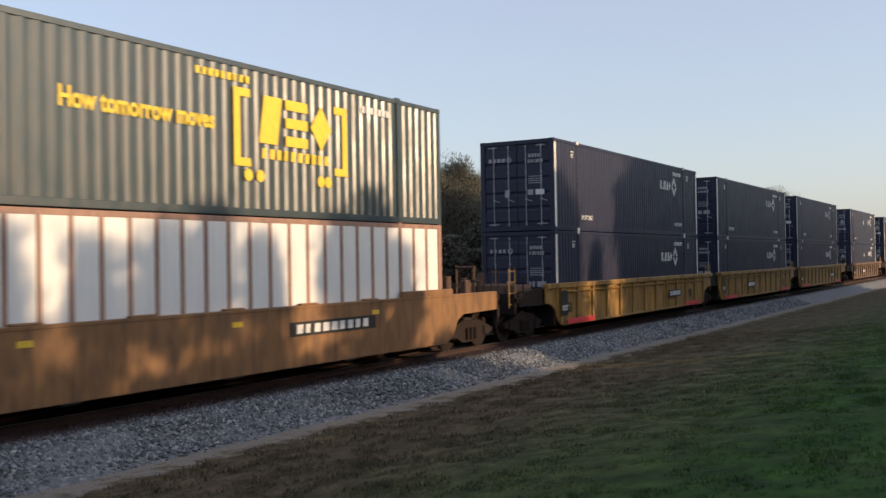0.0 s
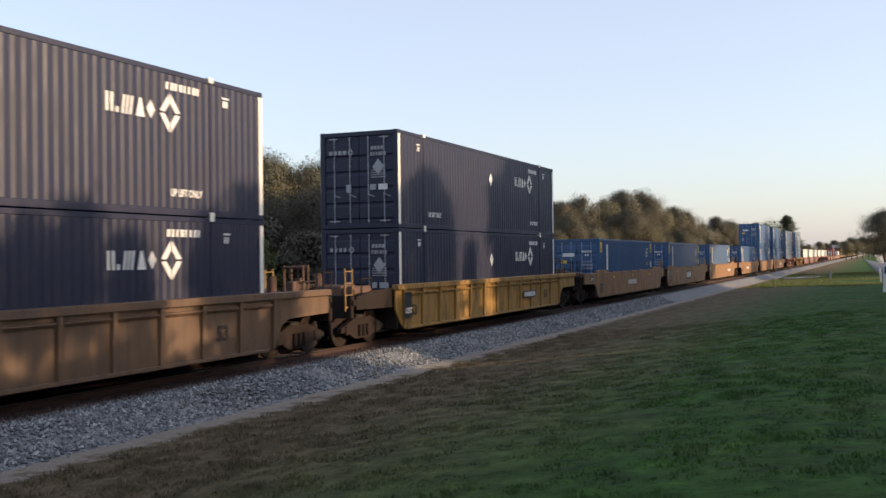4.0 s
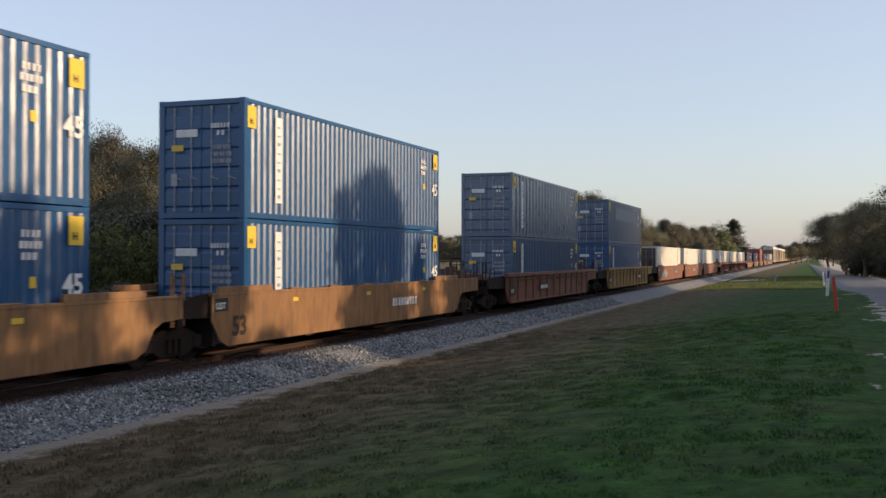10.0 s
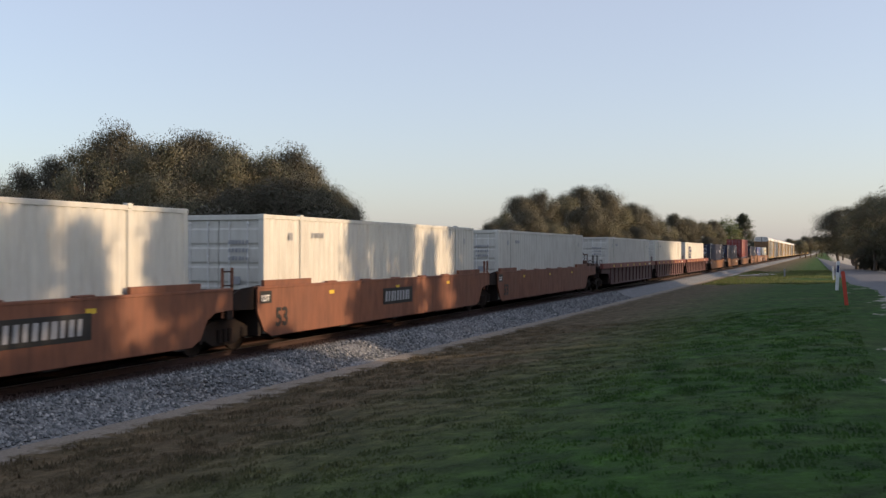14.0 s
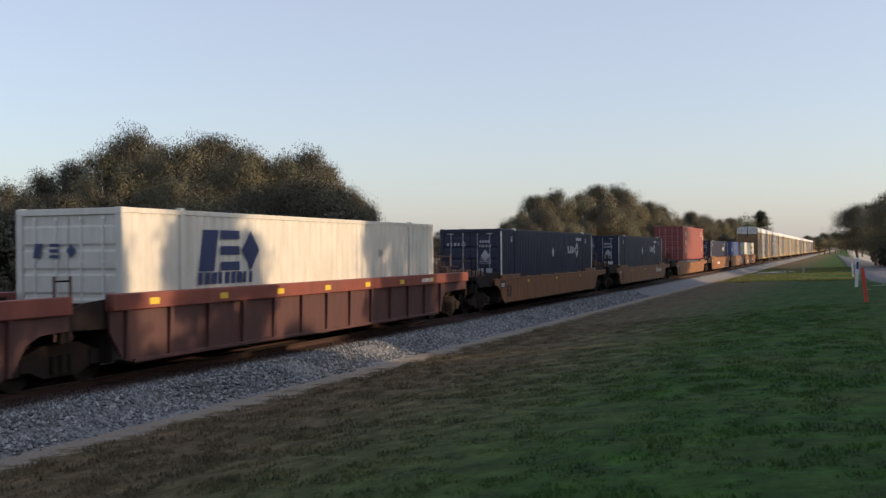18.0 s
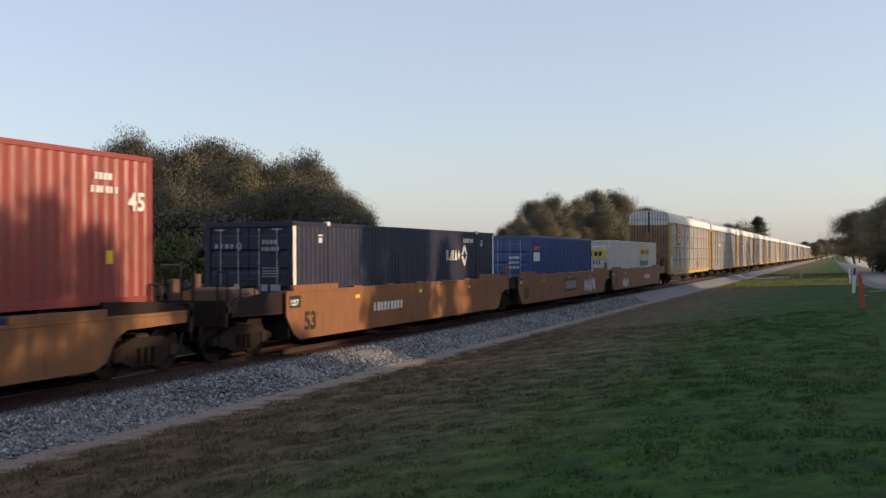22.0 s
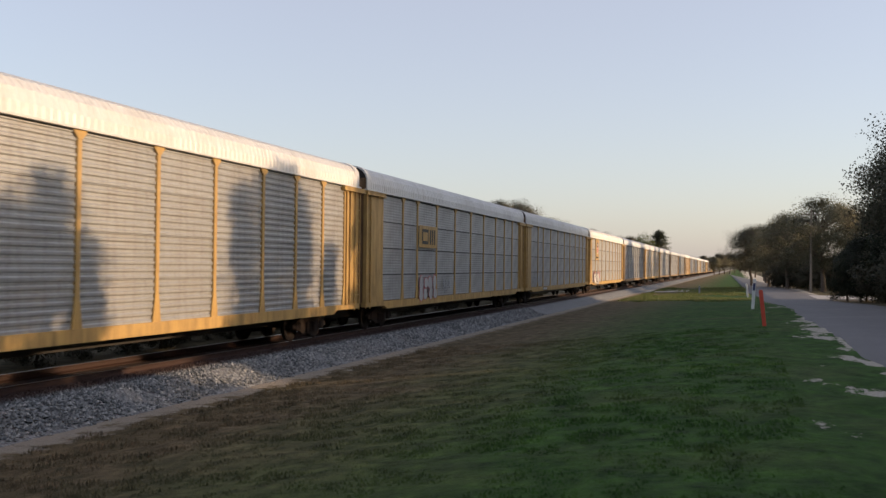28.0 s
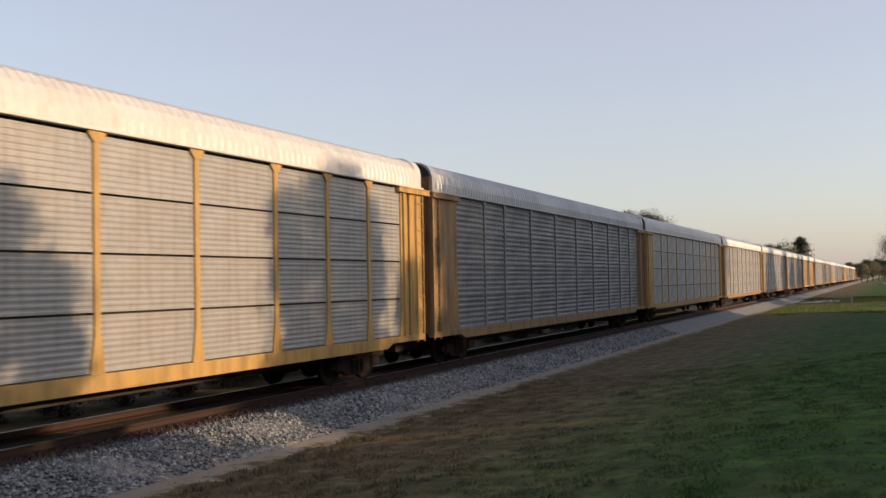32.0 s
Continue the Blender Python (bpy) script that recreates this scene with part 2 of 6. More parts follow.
NAVY = paint("navy_container_paint", (0.0115, 0.0155, 0.043), 0.46, 0.3, (0.024, 0.024, 0.030), shine=0.4)
BLUE = paint("blue_container_paint", (0.006, 0.068, 0.185), 0.36, 0.16, shine=0.7)
ROYAL = paint("royal_blue_container_paint", (0.010, 0.052, 0.20), 0.36, 0.3, shine=0.85)
TEAL = paint("faded_blue_container_paint", (0.035, 0.085, 0.17), 0.35, 0.35, shine=0.95)
SLATE = paint("blue_grey_container_paint", (0.034, 0.058, 0.066), 0.36, 0.3, shine=0.8)
REDBOX = paint("oxide_red_container_paint", (0.25, 0.042, 0.036), 0.45, 0.3)
WHITE = paint("off_white_container_paint", (0.60, 0.59, 0.53), 0.5, 0.28, (0.32, 0.28, 0.22))
PANELWHITE = paint("white_sheet_panel", (0.80, 0.80, 0.77), 0.4, 0.14, (0.35, 0.32, 0.28))
RUSTPOST = paint("rust_streaked_post", (0.36, 0.21, 0.15), 0.5, 0.5, rust=0.5)
YELLOW = paint("yellow_car_paint", (0.33, 0.185, 0.040), 0.55, 0.75, (0.06, 0.036, 0.022), 0.5)
OCHRE = paint("ochre_car_paint", (0.265, 0.135, 0.052), 0.55, 0.7, (0.09, 0.05, 0.03), 0.3)
DULL = paint("dull_brown_car_paint", (0.13, 0.075, 0.040), 0.6, 0.6, (0.05, 0.035, 0.028), 0.3)
TERRA = paint("terracotta_car_paint", (0.20, 0.076, 0.040), 0.58, 0.5, (0.09, 0.04, 0.028), 0.35)
MAROON = paint("maroon_car_paint", (0.080, 0.029, 0.028), 0.58, 0.5, (0.05, 0.03, 0.028), 0.3)
RACKYELLOW = paint("autorack_yellow_paint", (0.50, 0.315, 0.105), 0.55, 0.45, (0.10, 0.06, 0.035), 0.5)
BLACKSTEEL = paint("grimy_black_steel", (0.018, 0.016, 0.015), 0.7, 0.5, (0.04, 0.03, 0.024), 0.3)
BROWNSTEEL = paint("rusty_brown_steel", (0.018, 0.0125, 0.0105), 0.8, 0.5, (0.034, 0.020, 0.015), 0.2, shine=0.2)
RUSTGEAR = paint("rusted_brake_gear", (0.13, 0.070, 0.045), 0.75, 0.6, (0.05, 0.032, 0.025), 0.5)
PALESPRAY = plain("pale_grey_spray", (0.46, 0.46, 0.45), 0.55)
CREAM = plain("cream_white_paint", (0.78, 0.76, 0.68), 0.4)
WHITEMARK = plain("white_lettering", (0.72, 0.72, 0.70), 0.5)
GREYMARK = plain("grey_lettering", (0.34, 0.35, 0.37), 0.5)
YELLOWMARK = plain("yellow_lettering", (0.80, 0.58, 0.05), 0.5)
YELLOWPLATE = plain("yellow_plate", (0.72, 0.50, 0.05), 0.5)
NAVYMARK = plain("navy_lettering", (0.025, 0.04, 0.12), 0.5)
STRIPMARK = plain("pale_blue_lettering", (0.22, 0.30, 0.42), 0.5)
BLACKMARK = plain("black_lettering", (0.02, 0.02, 0.02), 0.5)
REDMARK = plain("red_marking", (0.62, 0.05, 0.06), 0.45)
PINKMARK = plain("pink_red_panel", (0.60, 0.16, 0.17), 0.5)
GREENMARK = plain("green_lettering", (0.03, 0.14, 0.07), 0.5)
LIGHTBLUE = plain("pale_blue_spray", (0.36, 0.50, 0.60), 0.5)
STEEL = plain("worn_rail_steel", (0.42, 0.40, 0.38), 0.3, 0.9)
RAILRUST = plain("rusty_rail_side", (0.036, 0.014, 0.010), 0.7)
TIE = paint("creosoted_tie", (0.018, 0.013, 0.011), 0.9, 0.5, (0.03, 0.018, 0.013), 0.3)
GALV = [galvanised("galvanised_panel"), galvanised("dull_galvanised_panel", (0.27, 0.28, 0.285), (0.15, 0.13, 0.11), 0.6),
        galvanised("bright_galvanised_panel", (0.38, 0.385, 0.38), (0.21, 0.185, 0.155), 0.4)]
ROOFS = [galvanised("pale_roof_sheet", (0.62, 0.62, 0.60), (0.35, 0.32, 0.27), 0.3, 0.1, 0.5),
         galvanised("grey_roof_sheet", (0.40, 0.42, 0.44), (0.25, 0.23, 0.2), 0.35, 0.3, 0.42)]
BARK = paint("bark", (0.11, 0.085, 0.065), 0.9, 0.5, (0.05, 0.04, 0.03), 0.0)
OAK = leaf_material("live_oak_leaves", (0.056, 0.060, 0.040), (0.090, 0.091, 0.058), (0.135, 0.118, 0.082))
OLIVE = leaf_material("olive_green_leaves", (0.078, 0.088, 0.052), (0.135, 0.138, 0.082), (0.195, 0.170, 0.112))
BRIGHTLEAF = leaf_material("young_green_leaves", (0.04, 0.075, 0.015), (0.10, 0.14, 0.03), (0.16, 0.14, 0.04))
DARKLEAF = leaf_material("dark_evergreen_leaves", (0.008, 0.014, 0.008), (0.018, 0.028, 0.012), (0.03, 0.038, 0.016))
PINELEAF = leaf_material("pine_needles", (0.024, 0.034, 0.018), (0.046, 0.058, 0.028), (0.075, 0.075, 0.04))
CONCRETE = plain("pale_concrete", (0.42, 0.40, 0.37), 0.85)
ORANGEPOST = plain("orange_plastic", (0.50, 0.060, 0.030), 0.5)
WHITEPOST = plain("white_plastic", (0.70, 0.72, 0.72), 0.5)
POLEWOOD = paint("weathered_pole_wood", (0.20, 0.165, 0.13), 0.85, 0.4, (0.10, 0.08, 0.06), 0.0)


# ---- shapes
class Shape:
    """Vertices and faces of one part."""

    def __init__(self):
        self.v, self.f = [], []

    def add(self, v, f):
        n = len(self.v)
        self.v += v
        self.f += [tuple(i + n for i in q) for q in f]
        return self

    def box(self, x0, x1, y0, y1, z0, z1, c=0.0):
        """A box, with its edges chamfered by c."""
        if c <= 0:
            v = [(x, y, z) for x in (x0, x1) for y in (y0, y1) for z in (z0, z1)]
            return self.add(v, [(0, 1, 3, 2), (4, 6, 7, 5), (0, 4, 5, 1), (2, 3, 7, 6), (0, 2, 6, 4), (1, 5, 7, 3)])
        c = min(c, (x1 - x0) * 0.45, (y1 - y0) * 0.45, (z1 - z0) * 0.45)
        v, lo, hi = [], (x0, y0, z0), (x1, y1, z1)
        for i in range(8):
            bits = (i >> 2 & 1, i >> 1 & 1, i & 1)
            for ax in range(3):      # the vertex that lies on the face across axis ax
                p = [(hi[k] if bits[k] else lo[k]) for k in range(3)]
                for k in range(3):
                    if k != ax:
                        p[k] += -c if bits[k] else c
                v.append(tuple(p))
        q = lambda i, ax: i * 3 + ax
        f = [(q(0, 0), q(1, 0), q(3, 0), q(2, 0)), (q(4, 0), q(6, 0), q(7, 0), q(5, 0)), (q(0, 1), q(4, 1), q(5, 1), q(1, 1)),
             (q(2, 1), q(3, 1), q(7, 1), q(6, 1)), (q(0, 2), q(2, 2), q(6, 2), q(4, 2)), (q(1, 2), q(5, 2), q(7, 2), q(3, 2))]
        for a in range(3):
            b, d = (a + 1) % 3, (a + 2) % 3
            for sb in (0, 1):
                for sd in (0, 1):
                    bit = {a: 4, b: 2, d: 1}
                    w = (4, 2, 1)
                    i0 = sb * w[b] + sd * w[d]
                    i1 = i0 + w[a]
                    f.append((q(i0, b), q(i1, b), q(i1, d), q(i0, d)))
        f += [(q(i, 0), q(i, 1), q(i, 2)) for i in range(8)]
        return self.add(v, f)

    def prism(self, poly, x0, x1, axis=0):
        """A polygon of two other axes, drawn out along axis."""
        n = len(poly)
        def at(a, p):
            return {0: (a, p[0], p[1]), 1: (p[0], a, p[1]), 2: (p[0], p[1], a)}[axis]
        v = [at(x0, p) for p in poly] + [at(x1, p) for p in poly]
        return self.add(v, [tuple(range(n)), tuple(range(2 * n - 1, n - 1, -1))] + [(i, (i + 1) % n, n + (i + 1) % n, n + i) for i in range(n)])

    def rod(self, a, b, r, n=8, r2=None):
        """A round bar from a to b."""
        a, b = Vector(a), Vector(b)
        d = (b - a).normalized()
        s = d.orthogonal().normalized()
        t = d.cross(s)
        r2 = r if r2 is None else r2
        v = [tuple(p + (s * math.cos(k * math.tau / n) + t * math.sin(k * math.tau / n)) * q) for p, q in ((a, r), (b, r2)) for k in range(n)]
        return self.add(v, [tuple(range(n - 1, -1, -1)), tuple(range(n, 2 * n))] + [(i, (i + 1) % n, n + (i + 1) % n, n + i) for i in range(n)])

    def disc(self, centre, axis, rings, n=24):
        """A turned part: rings of (radius, offset along the axis) from one side to the other."""
        c, d = Vector(centre), Vector(axis).normalized()
        s = d.orthogonal().normalized()
        t = d.cross(s)
        v = [tuple(c + d * o + (s * math.cos(k * math.tau / n) + t * math.sin(k * math.tau / n)) * r) for r, o in rings for k in range(n)]
        f = [tuple(range(n - 1, -1, -1)), tuple(range((len(rings) - 1) * n, len(rings) * n))]
        for j in range(len(rings) - 1):
            f += [(j * n + i, j * n + (i + 1) % n, j * n + n + (i + 1) % n, j * n + n + i) for i in range(n)]
        return self.add(v, f)

    def mesh(self, name, mat, smooth=False):
        me = bpy.data.meshes.new(name)
        me.from_pydata(self.v, [], self.f)
        me.materials.append(mat)
        bm = bmesh.new()
        bm.from_mesh(me)
        bmesh.ops.recalc_face_normals(bm, faces=bm.faces)
        bm.to_mesh(me)
        bm.free()
        if smooth:
            me.shade_smooth()
        return me


def piece(name, me, parent, loc=None, turn=None, label=""):
    ob = new(name, me)
    ob.parent = parent
    if loc is not None:
        ob.location = loc
    if turn is not None:
        ob.rotation_euler = turn
    if label:
        tagged(ob, label)
    return ob


def part(name, shape, mat, parent, label="", smooth=False):
    return piece(name, shape.mesh(name, mat, smooth), parent, label=label)


@lru_cache(None)
def letters(text, size, mat, stretch=1.0):
    """Lettering of the built-in font as a thin plate, its left end at the origin."""
    cu = bpy.data.curves.new("lettering", 'FONT')
    cu.body, cu.size, cu.extrude, cu.resolution_u, cu.offset = text, size, 0.003, 3, size * 0.028
    ob = new("lettering", cu)
    me = bpy.data.meshes.new_from_object(ob.evaluated_get(bpy.context.evaluated_depsgraph_get()))
    bpy.data.objects.remove(ob)
    me.materials.clear()
    me.materials.append(mat)
    me.transform(Matrix.Diagonal((stretch, 1, 1, 1)))
    return me


SIDEWAYS = (radians(90), 0, radians(90))      # writing that faces +x
ENDWISE = (radians(90), 0, 0)                 # writing that faces -y


def write(text, size, mat, parent, x, y, z, end=False, stretch=1.0):
    return piece("lettering", letters(text, size, mat, stretch), parent, (x, y, z), ENDWISE if end else SIDEWAYS)


@lru_cache(None)
def bars_mesh(width, height, n, mat, seed=0):
    """A line of unreadable signs: a row of plain bars."""
    s, r = Shape(), random.Random(seed + n)
    step = width / n
    for i in range(n):
        w = step * r.uniform(0.45, 0.8)
        s.prism([(i * step, 0), (i * step + w, 0), (i * step + w + height * 0.08, height), (i * step + height * 0.08, height)], -0.003, 0.003)
    return s.mesh("marking", mat)


def bars(width, height, n, mat, parent, x, y, z, end=False, seed=0):
    return piece("marking", bars_mesh(width, height, n, mat, seed), parent, (x, y, z), (0, 0, radians(-90)) if end else None)


@lru_cache(None)
def plate_mesh(w, h, mat, t=0.006):
    return Shape().box(-t / 2, t / 2, 0, w, 0, h, 0.002).mesh("placard", mat)


def placard(w, h, mat, parent, x, y, z, end=False, name="placard", label=""):
    return piece(name, plate_mesh(w, h, mat), parent, (x, y, z), (0, 0, radians(-90)) if end else None, label)


@lru_cache(None)
def diamond_mesh(r, mat, solid=False):
    """A diamond, or a ring of four slanted bars round an empty diamond."""
    s = Shape()
    if solid:
        s.prism([(-r * 0.8, 0), (0, -r), (r * 0.8, 0), (0, r)], -0.003, 0.003)
    else:
        for a, b in (((-1, 0), (0, 1)), ((0, 1), (1, 0)), ((1, 0), (0, -1)), ((0, -1), (-1, 0))):
            p = [(a[0] * 0.93 + b[0] * 0.07, a[1] * 0.93 + b[1] * 0.07), (b[0] * 0.93 + a[0] * 0.07, b[1] * 0.93 + a[1] * 0.07)]
            q = [(p[1][0] * 0.52, p[1][1] * 0.52), (p[0][0] * 0.52, p[0][1] * 0.52)]
            s.prism([(y * r * 0.82, z * r) for y, z in p + q], -0.003, 0.003)
    return s.mesh("emblem", mat)


@lru_cache(None)
def spray_mesh(w, h, mat, seed):
    """Spray paint with no readable sign: one fat stroke that runs to and fro."""
    s, r = Shape(), random.Random(seed)
    n = max(7, int(w / h * 5))
    pts, half = [], []
    for i in range(n + 1):
        high = (0.80 if i % 2 else 0.14) + r.uniform(-0.14, 0.14)
        pts.append(Vector((w * (i / n) + r.uniform(-0.05, 0.05) * w, high * h)))
        half.append(h * r.uniform(0.045, 0.10))
    v = []
    for i, p in enumerate(pts):
        d = (pts[min(i + 1, n)] - pts[max(i - 1, 0)]).normalized()
        side = Vector((-d.y, d.x)) * half[i] + Vector((half[i] * 0.7, 0))
        for x in (-0.003, 0.003):
            v += [(x + 0.0003 * i, p.x + side.x, p.y + side.y), (x + 0.0003 * i, p.x - side.x, p.y - side.y)]
    f = [(0, 1, 3, 2), (4 * n, 4 * n + 2, 4 * n + 3, 4 * n + 1)]
    for i in range(n):
        a, b = 4 * i, 4 * i + 4
        f += [(a, b, b + 1, a + 1), (a + 2, a + 3, b + 3, b + 2), (a, a + 2, b + 2, b), (a + 1, b + 1, b + 3, a + 3)]
    return s.add(v, f).mesh("graffiti", mat)


def spray(w, h, mat, parent, x, y, z, seed=1):
    return piece("graffiti", spray_mesh(w, h, mat, seed), parent, (x, y, z))


@lru_cache(None)
def bubble_mesh(ry, rz, q, mat):
    """One fat rounded spray-paint shape."""
    pts = [(ry * math.cos(a) * (1 + 0.12 * math.sin(3 * a + q)), rz * math.sin(a) * (1 + 0.1 * math.sin(2 * a + q))) for a in [k * math.tau / 16 for k in range(16)]]
    return Shape().prism(pts, -0.003, 0.001).mesh("graffiti", mat)


def bubbles(w, h, mat, parent, x, y, z, seed=1, grow=1.0):
    """Rounded spray-paint shapes side by side, none of them readable."""
    r, n = random.Random(seed), 4
    for i in range(n):
        for j in range(2):
            ry, rz = w / n * r.uniform(0.36, 0.5) * grow, h * r.uniform(0.22, 0.32) * grow
            at = (i + 0.5) * w / n + r.uniform(-0.06, 0.06)
            piece("graffiti", bubble_mesh(ry, rz, r.uniform(0, 6), mat), parent, (x + (2 * i + j) * 0.0006, y + at, z + h * (0.27 + 0.46 * j)))


# ---- the ground, the track bed and the road
XC = -14.19            # middle of the track


def lie(x, y=0.0):
    """Height of the lawn: level by the ballast, rising to the road."""
    if x < -17.4:
        z = -0.55 - 0.1 * min(1, (-17.4 - x) / 6)
    elif x < -10.3:
        z = -0.55
    elif x < 0.5:
        s = (x + 10.3) / 10.8
        z = -0.55 + 1.03 * (s * s * (3 - 2 * s) * 0.45 + s * 0.55)
    else:
        z = 0.48
    if x > -10.3:      # farther off the lawn and the road lie level with the track
        s = min(1.0, max(0.0, (y - 52) / 46))
        s = s * s * (3 - 2 * s)
        z = z * (1 - s) + s * (-0.55 + 0.02 * (min(x, 4.0) + 10.3))
    return z


def ground():
    xs = np.unique(np.concatenate([np.linspace(-1500, -60, 12), np.linspace(-60, -18, 15), np.linspace(-17.4, -10.3, 9), np.linspace(-10.3, 3, 90), np.linspace(3, 60, 30), np.linspace(70, 1500, 10)]))
    ys = np.unique(np.concatenate([np.linspace(-400, 0, 10), np.linspace(0, 45, 180), np.linspace(45, 200, 90), np.linspace(210, 900, 30), np.linspace(1000, 3200, 8)]))
    v = []
    for y in ys:
        for x in xs:
            rough = 0.0
            if -10.2 < x < 2.6 and y < 90:
                rough = 0.035 * noise.noise((x * 0.9, y * 0.9, 0)) + 0.05 * noise.noise((x * 0.2, y * 0.2, 3))
            v.append((x, y, lie(x, y) + rough))
    n = len(xs)
    f = [(j * n + i, j * n + i + 1, j * n + n + i + 1, j * n + n + i) for j in range(len(ys) - 1) for i in range(n - 1)]
    me = bpy.data.meshes.new("ground")
    me.from_pydata(v, [], f)
    me.materials.append(ground_material())
    me.shade_smooth()
    tagged(new("ground", me), "mown green lawn drying to brown beside the track", "ground", kind="structure")


def strip(name, pts, mat, label, category):
    """A flat strip between two edges: rows of (y, left x, right x), a little over the ground."""
    v, f = [], []
    for y, a, b in pts:
        for k in range(5):
            x = a + (b - a) * k / 4
            v.append((x, y, lie(x, y) + 0.07 + 0.03 * math.sin(k / 4 * math.pi)))
    n = len(pts)
    f = [(j * 5 + i, j * 5 + i + 1, j * 5 + 6 + i, j * 5 + 5 + i) for j in range(n - 1) for i in range(4)]
    # the thickness of the surface shows at its two edges
    m = len(v)
    for y, a, b in pts:
        v += [(a - 0.12, y, lie(a, y) - 0.05), (b + 0.12, y, lie(b, y) - 0.05)]
    for j in range(n - 1):
        f += [(m + 2 * j, j * 5, j * 5 + 5, m + 2 * j + 2), (j * 5 + 4, m + 2 * j + 1, m + 2 * j + 3, j * 5 + 9)]
    me = bpy.data.meshes.new(name)
    me.from_pydata(v, [], f)
    me.materials.append(mat)
    me.shade_smooth()
    return tagged(new(name, me), label, category, kind="structure")


def roads():
    r = random.Random(5)
    wob = lambda y: 0.18 * noise.noise((y * 0.35, 1, 0)) + 0.10 * noise.noise((y * 1.3, 7, 0))
    pts = []
    for i in range(150):
        y = -60 + i * 1.15
        pts.append((y, 2.95 - 0.011 * y + wob(y), 6.9 + 0.006 * y + wob(y + 50) * 0.5))
    pts += [(y, 1.2 - (y - 112) * 0.012, 7.4 - (y - 112) * 0.03) for y in range(120, 520, 12)]
    asphalt = asphalt_material()
    strip("road", pts, asphalt, "narrow worn grey asphalt road with ragged sandy edges", "road")
    s = Shape()
    z = lie(7, 104) + 0.09
    s.add([(6.6, 98, z), (70, 100, z), (70, 107, z), (6.6, 110, z), (6.6, 98, z - 0.2), (70, 100, z - 0.2), (70, 107, z - 0.2), (6.6, 110, z - 0.2)],
          [(0, 1, 2, 3), (4, 5, 1, 0), (3, 2, 6, 7), (4, 0, 3, 7), (1, 5, 6, 2)])
    tagged(new("side_road", s.mesh("side_road", CONCRETE)), "pale sandy side road joining the asphalt road", "road", kind="structure")
    # pale sand crossing beyond the lit lawn
    s = Shape()
    s.add([(-10.9, 126, -0.53), (-4.5, 131, -0.41), (-4.8, 137, -0.41), (-10.9, 139, -0.53), (-10.9, 126, -0.7), (-4.5, 131, -0.5), (-4.8, 137, -0.5), (-10.9, 139, -0.7)],
          [(0, 1, 2, 3), (4, 5, 1, 0), (3, 2, 6, 7), (4, 0, 3, 7), (1, 5, 6, 2)])
    tagged(new("crossing", s.mesh("crossing", CONCRETE)), "pale sandy track crossing the lawn to the rails", "crossing", kind="structure")


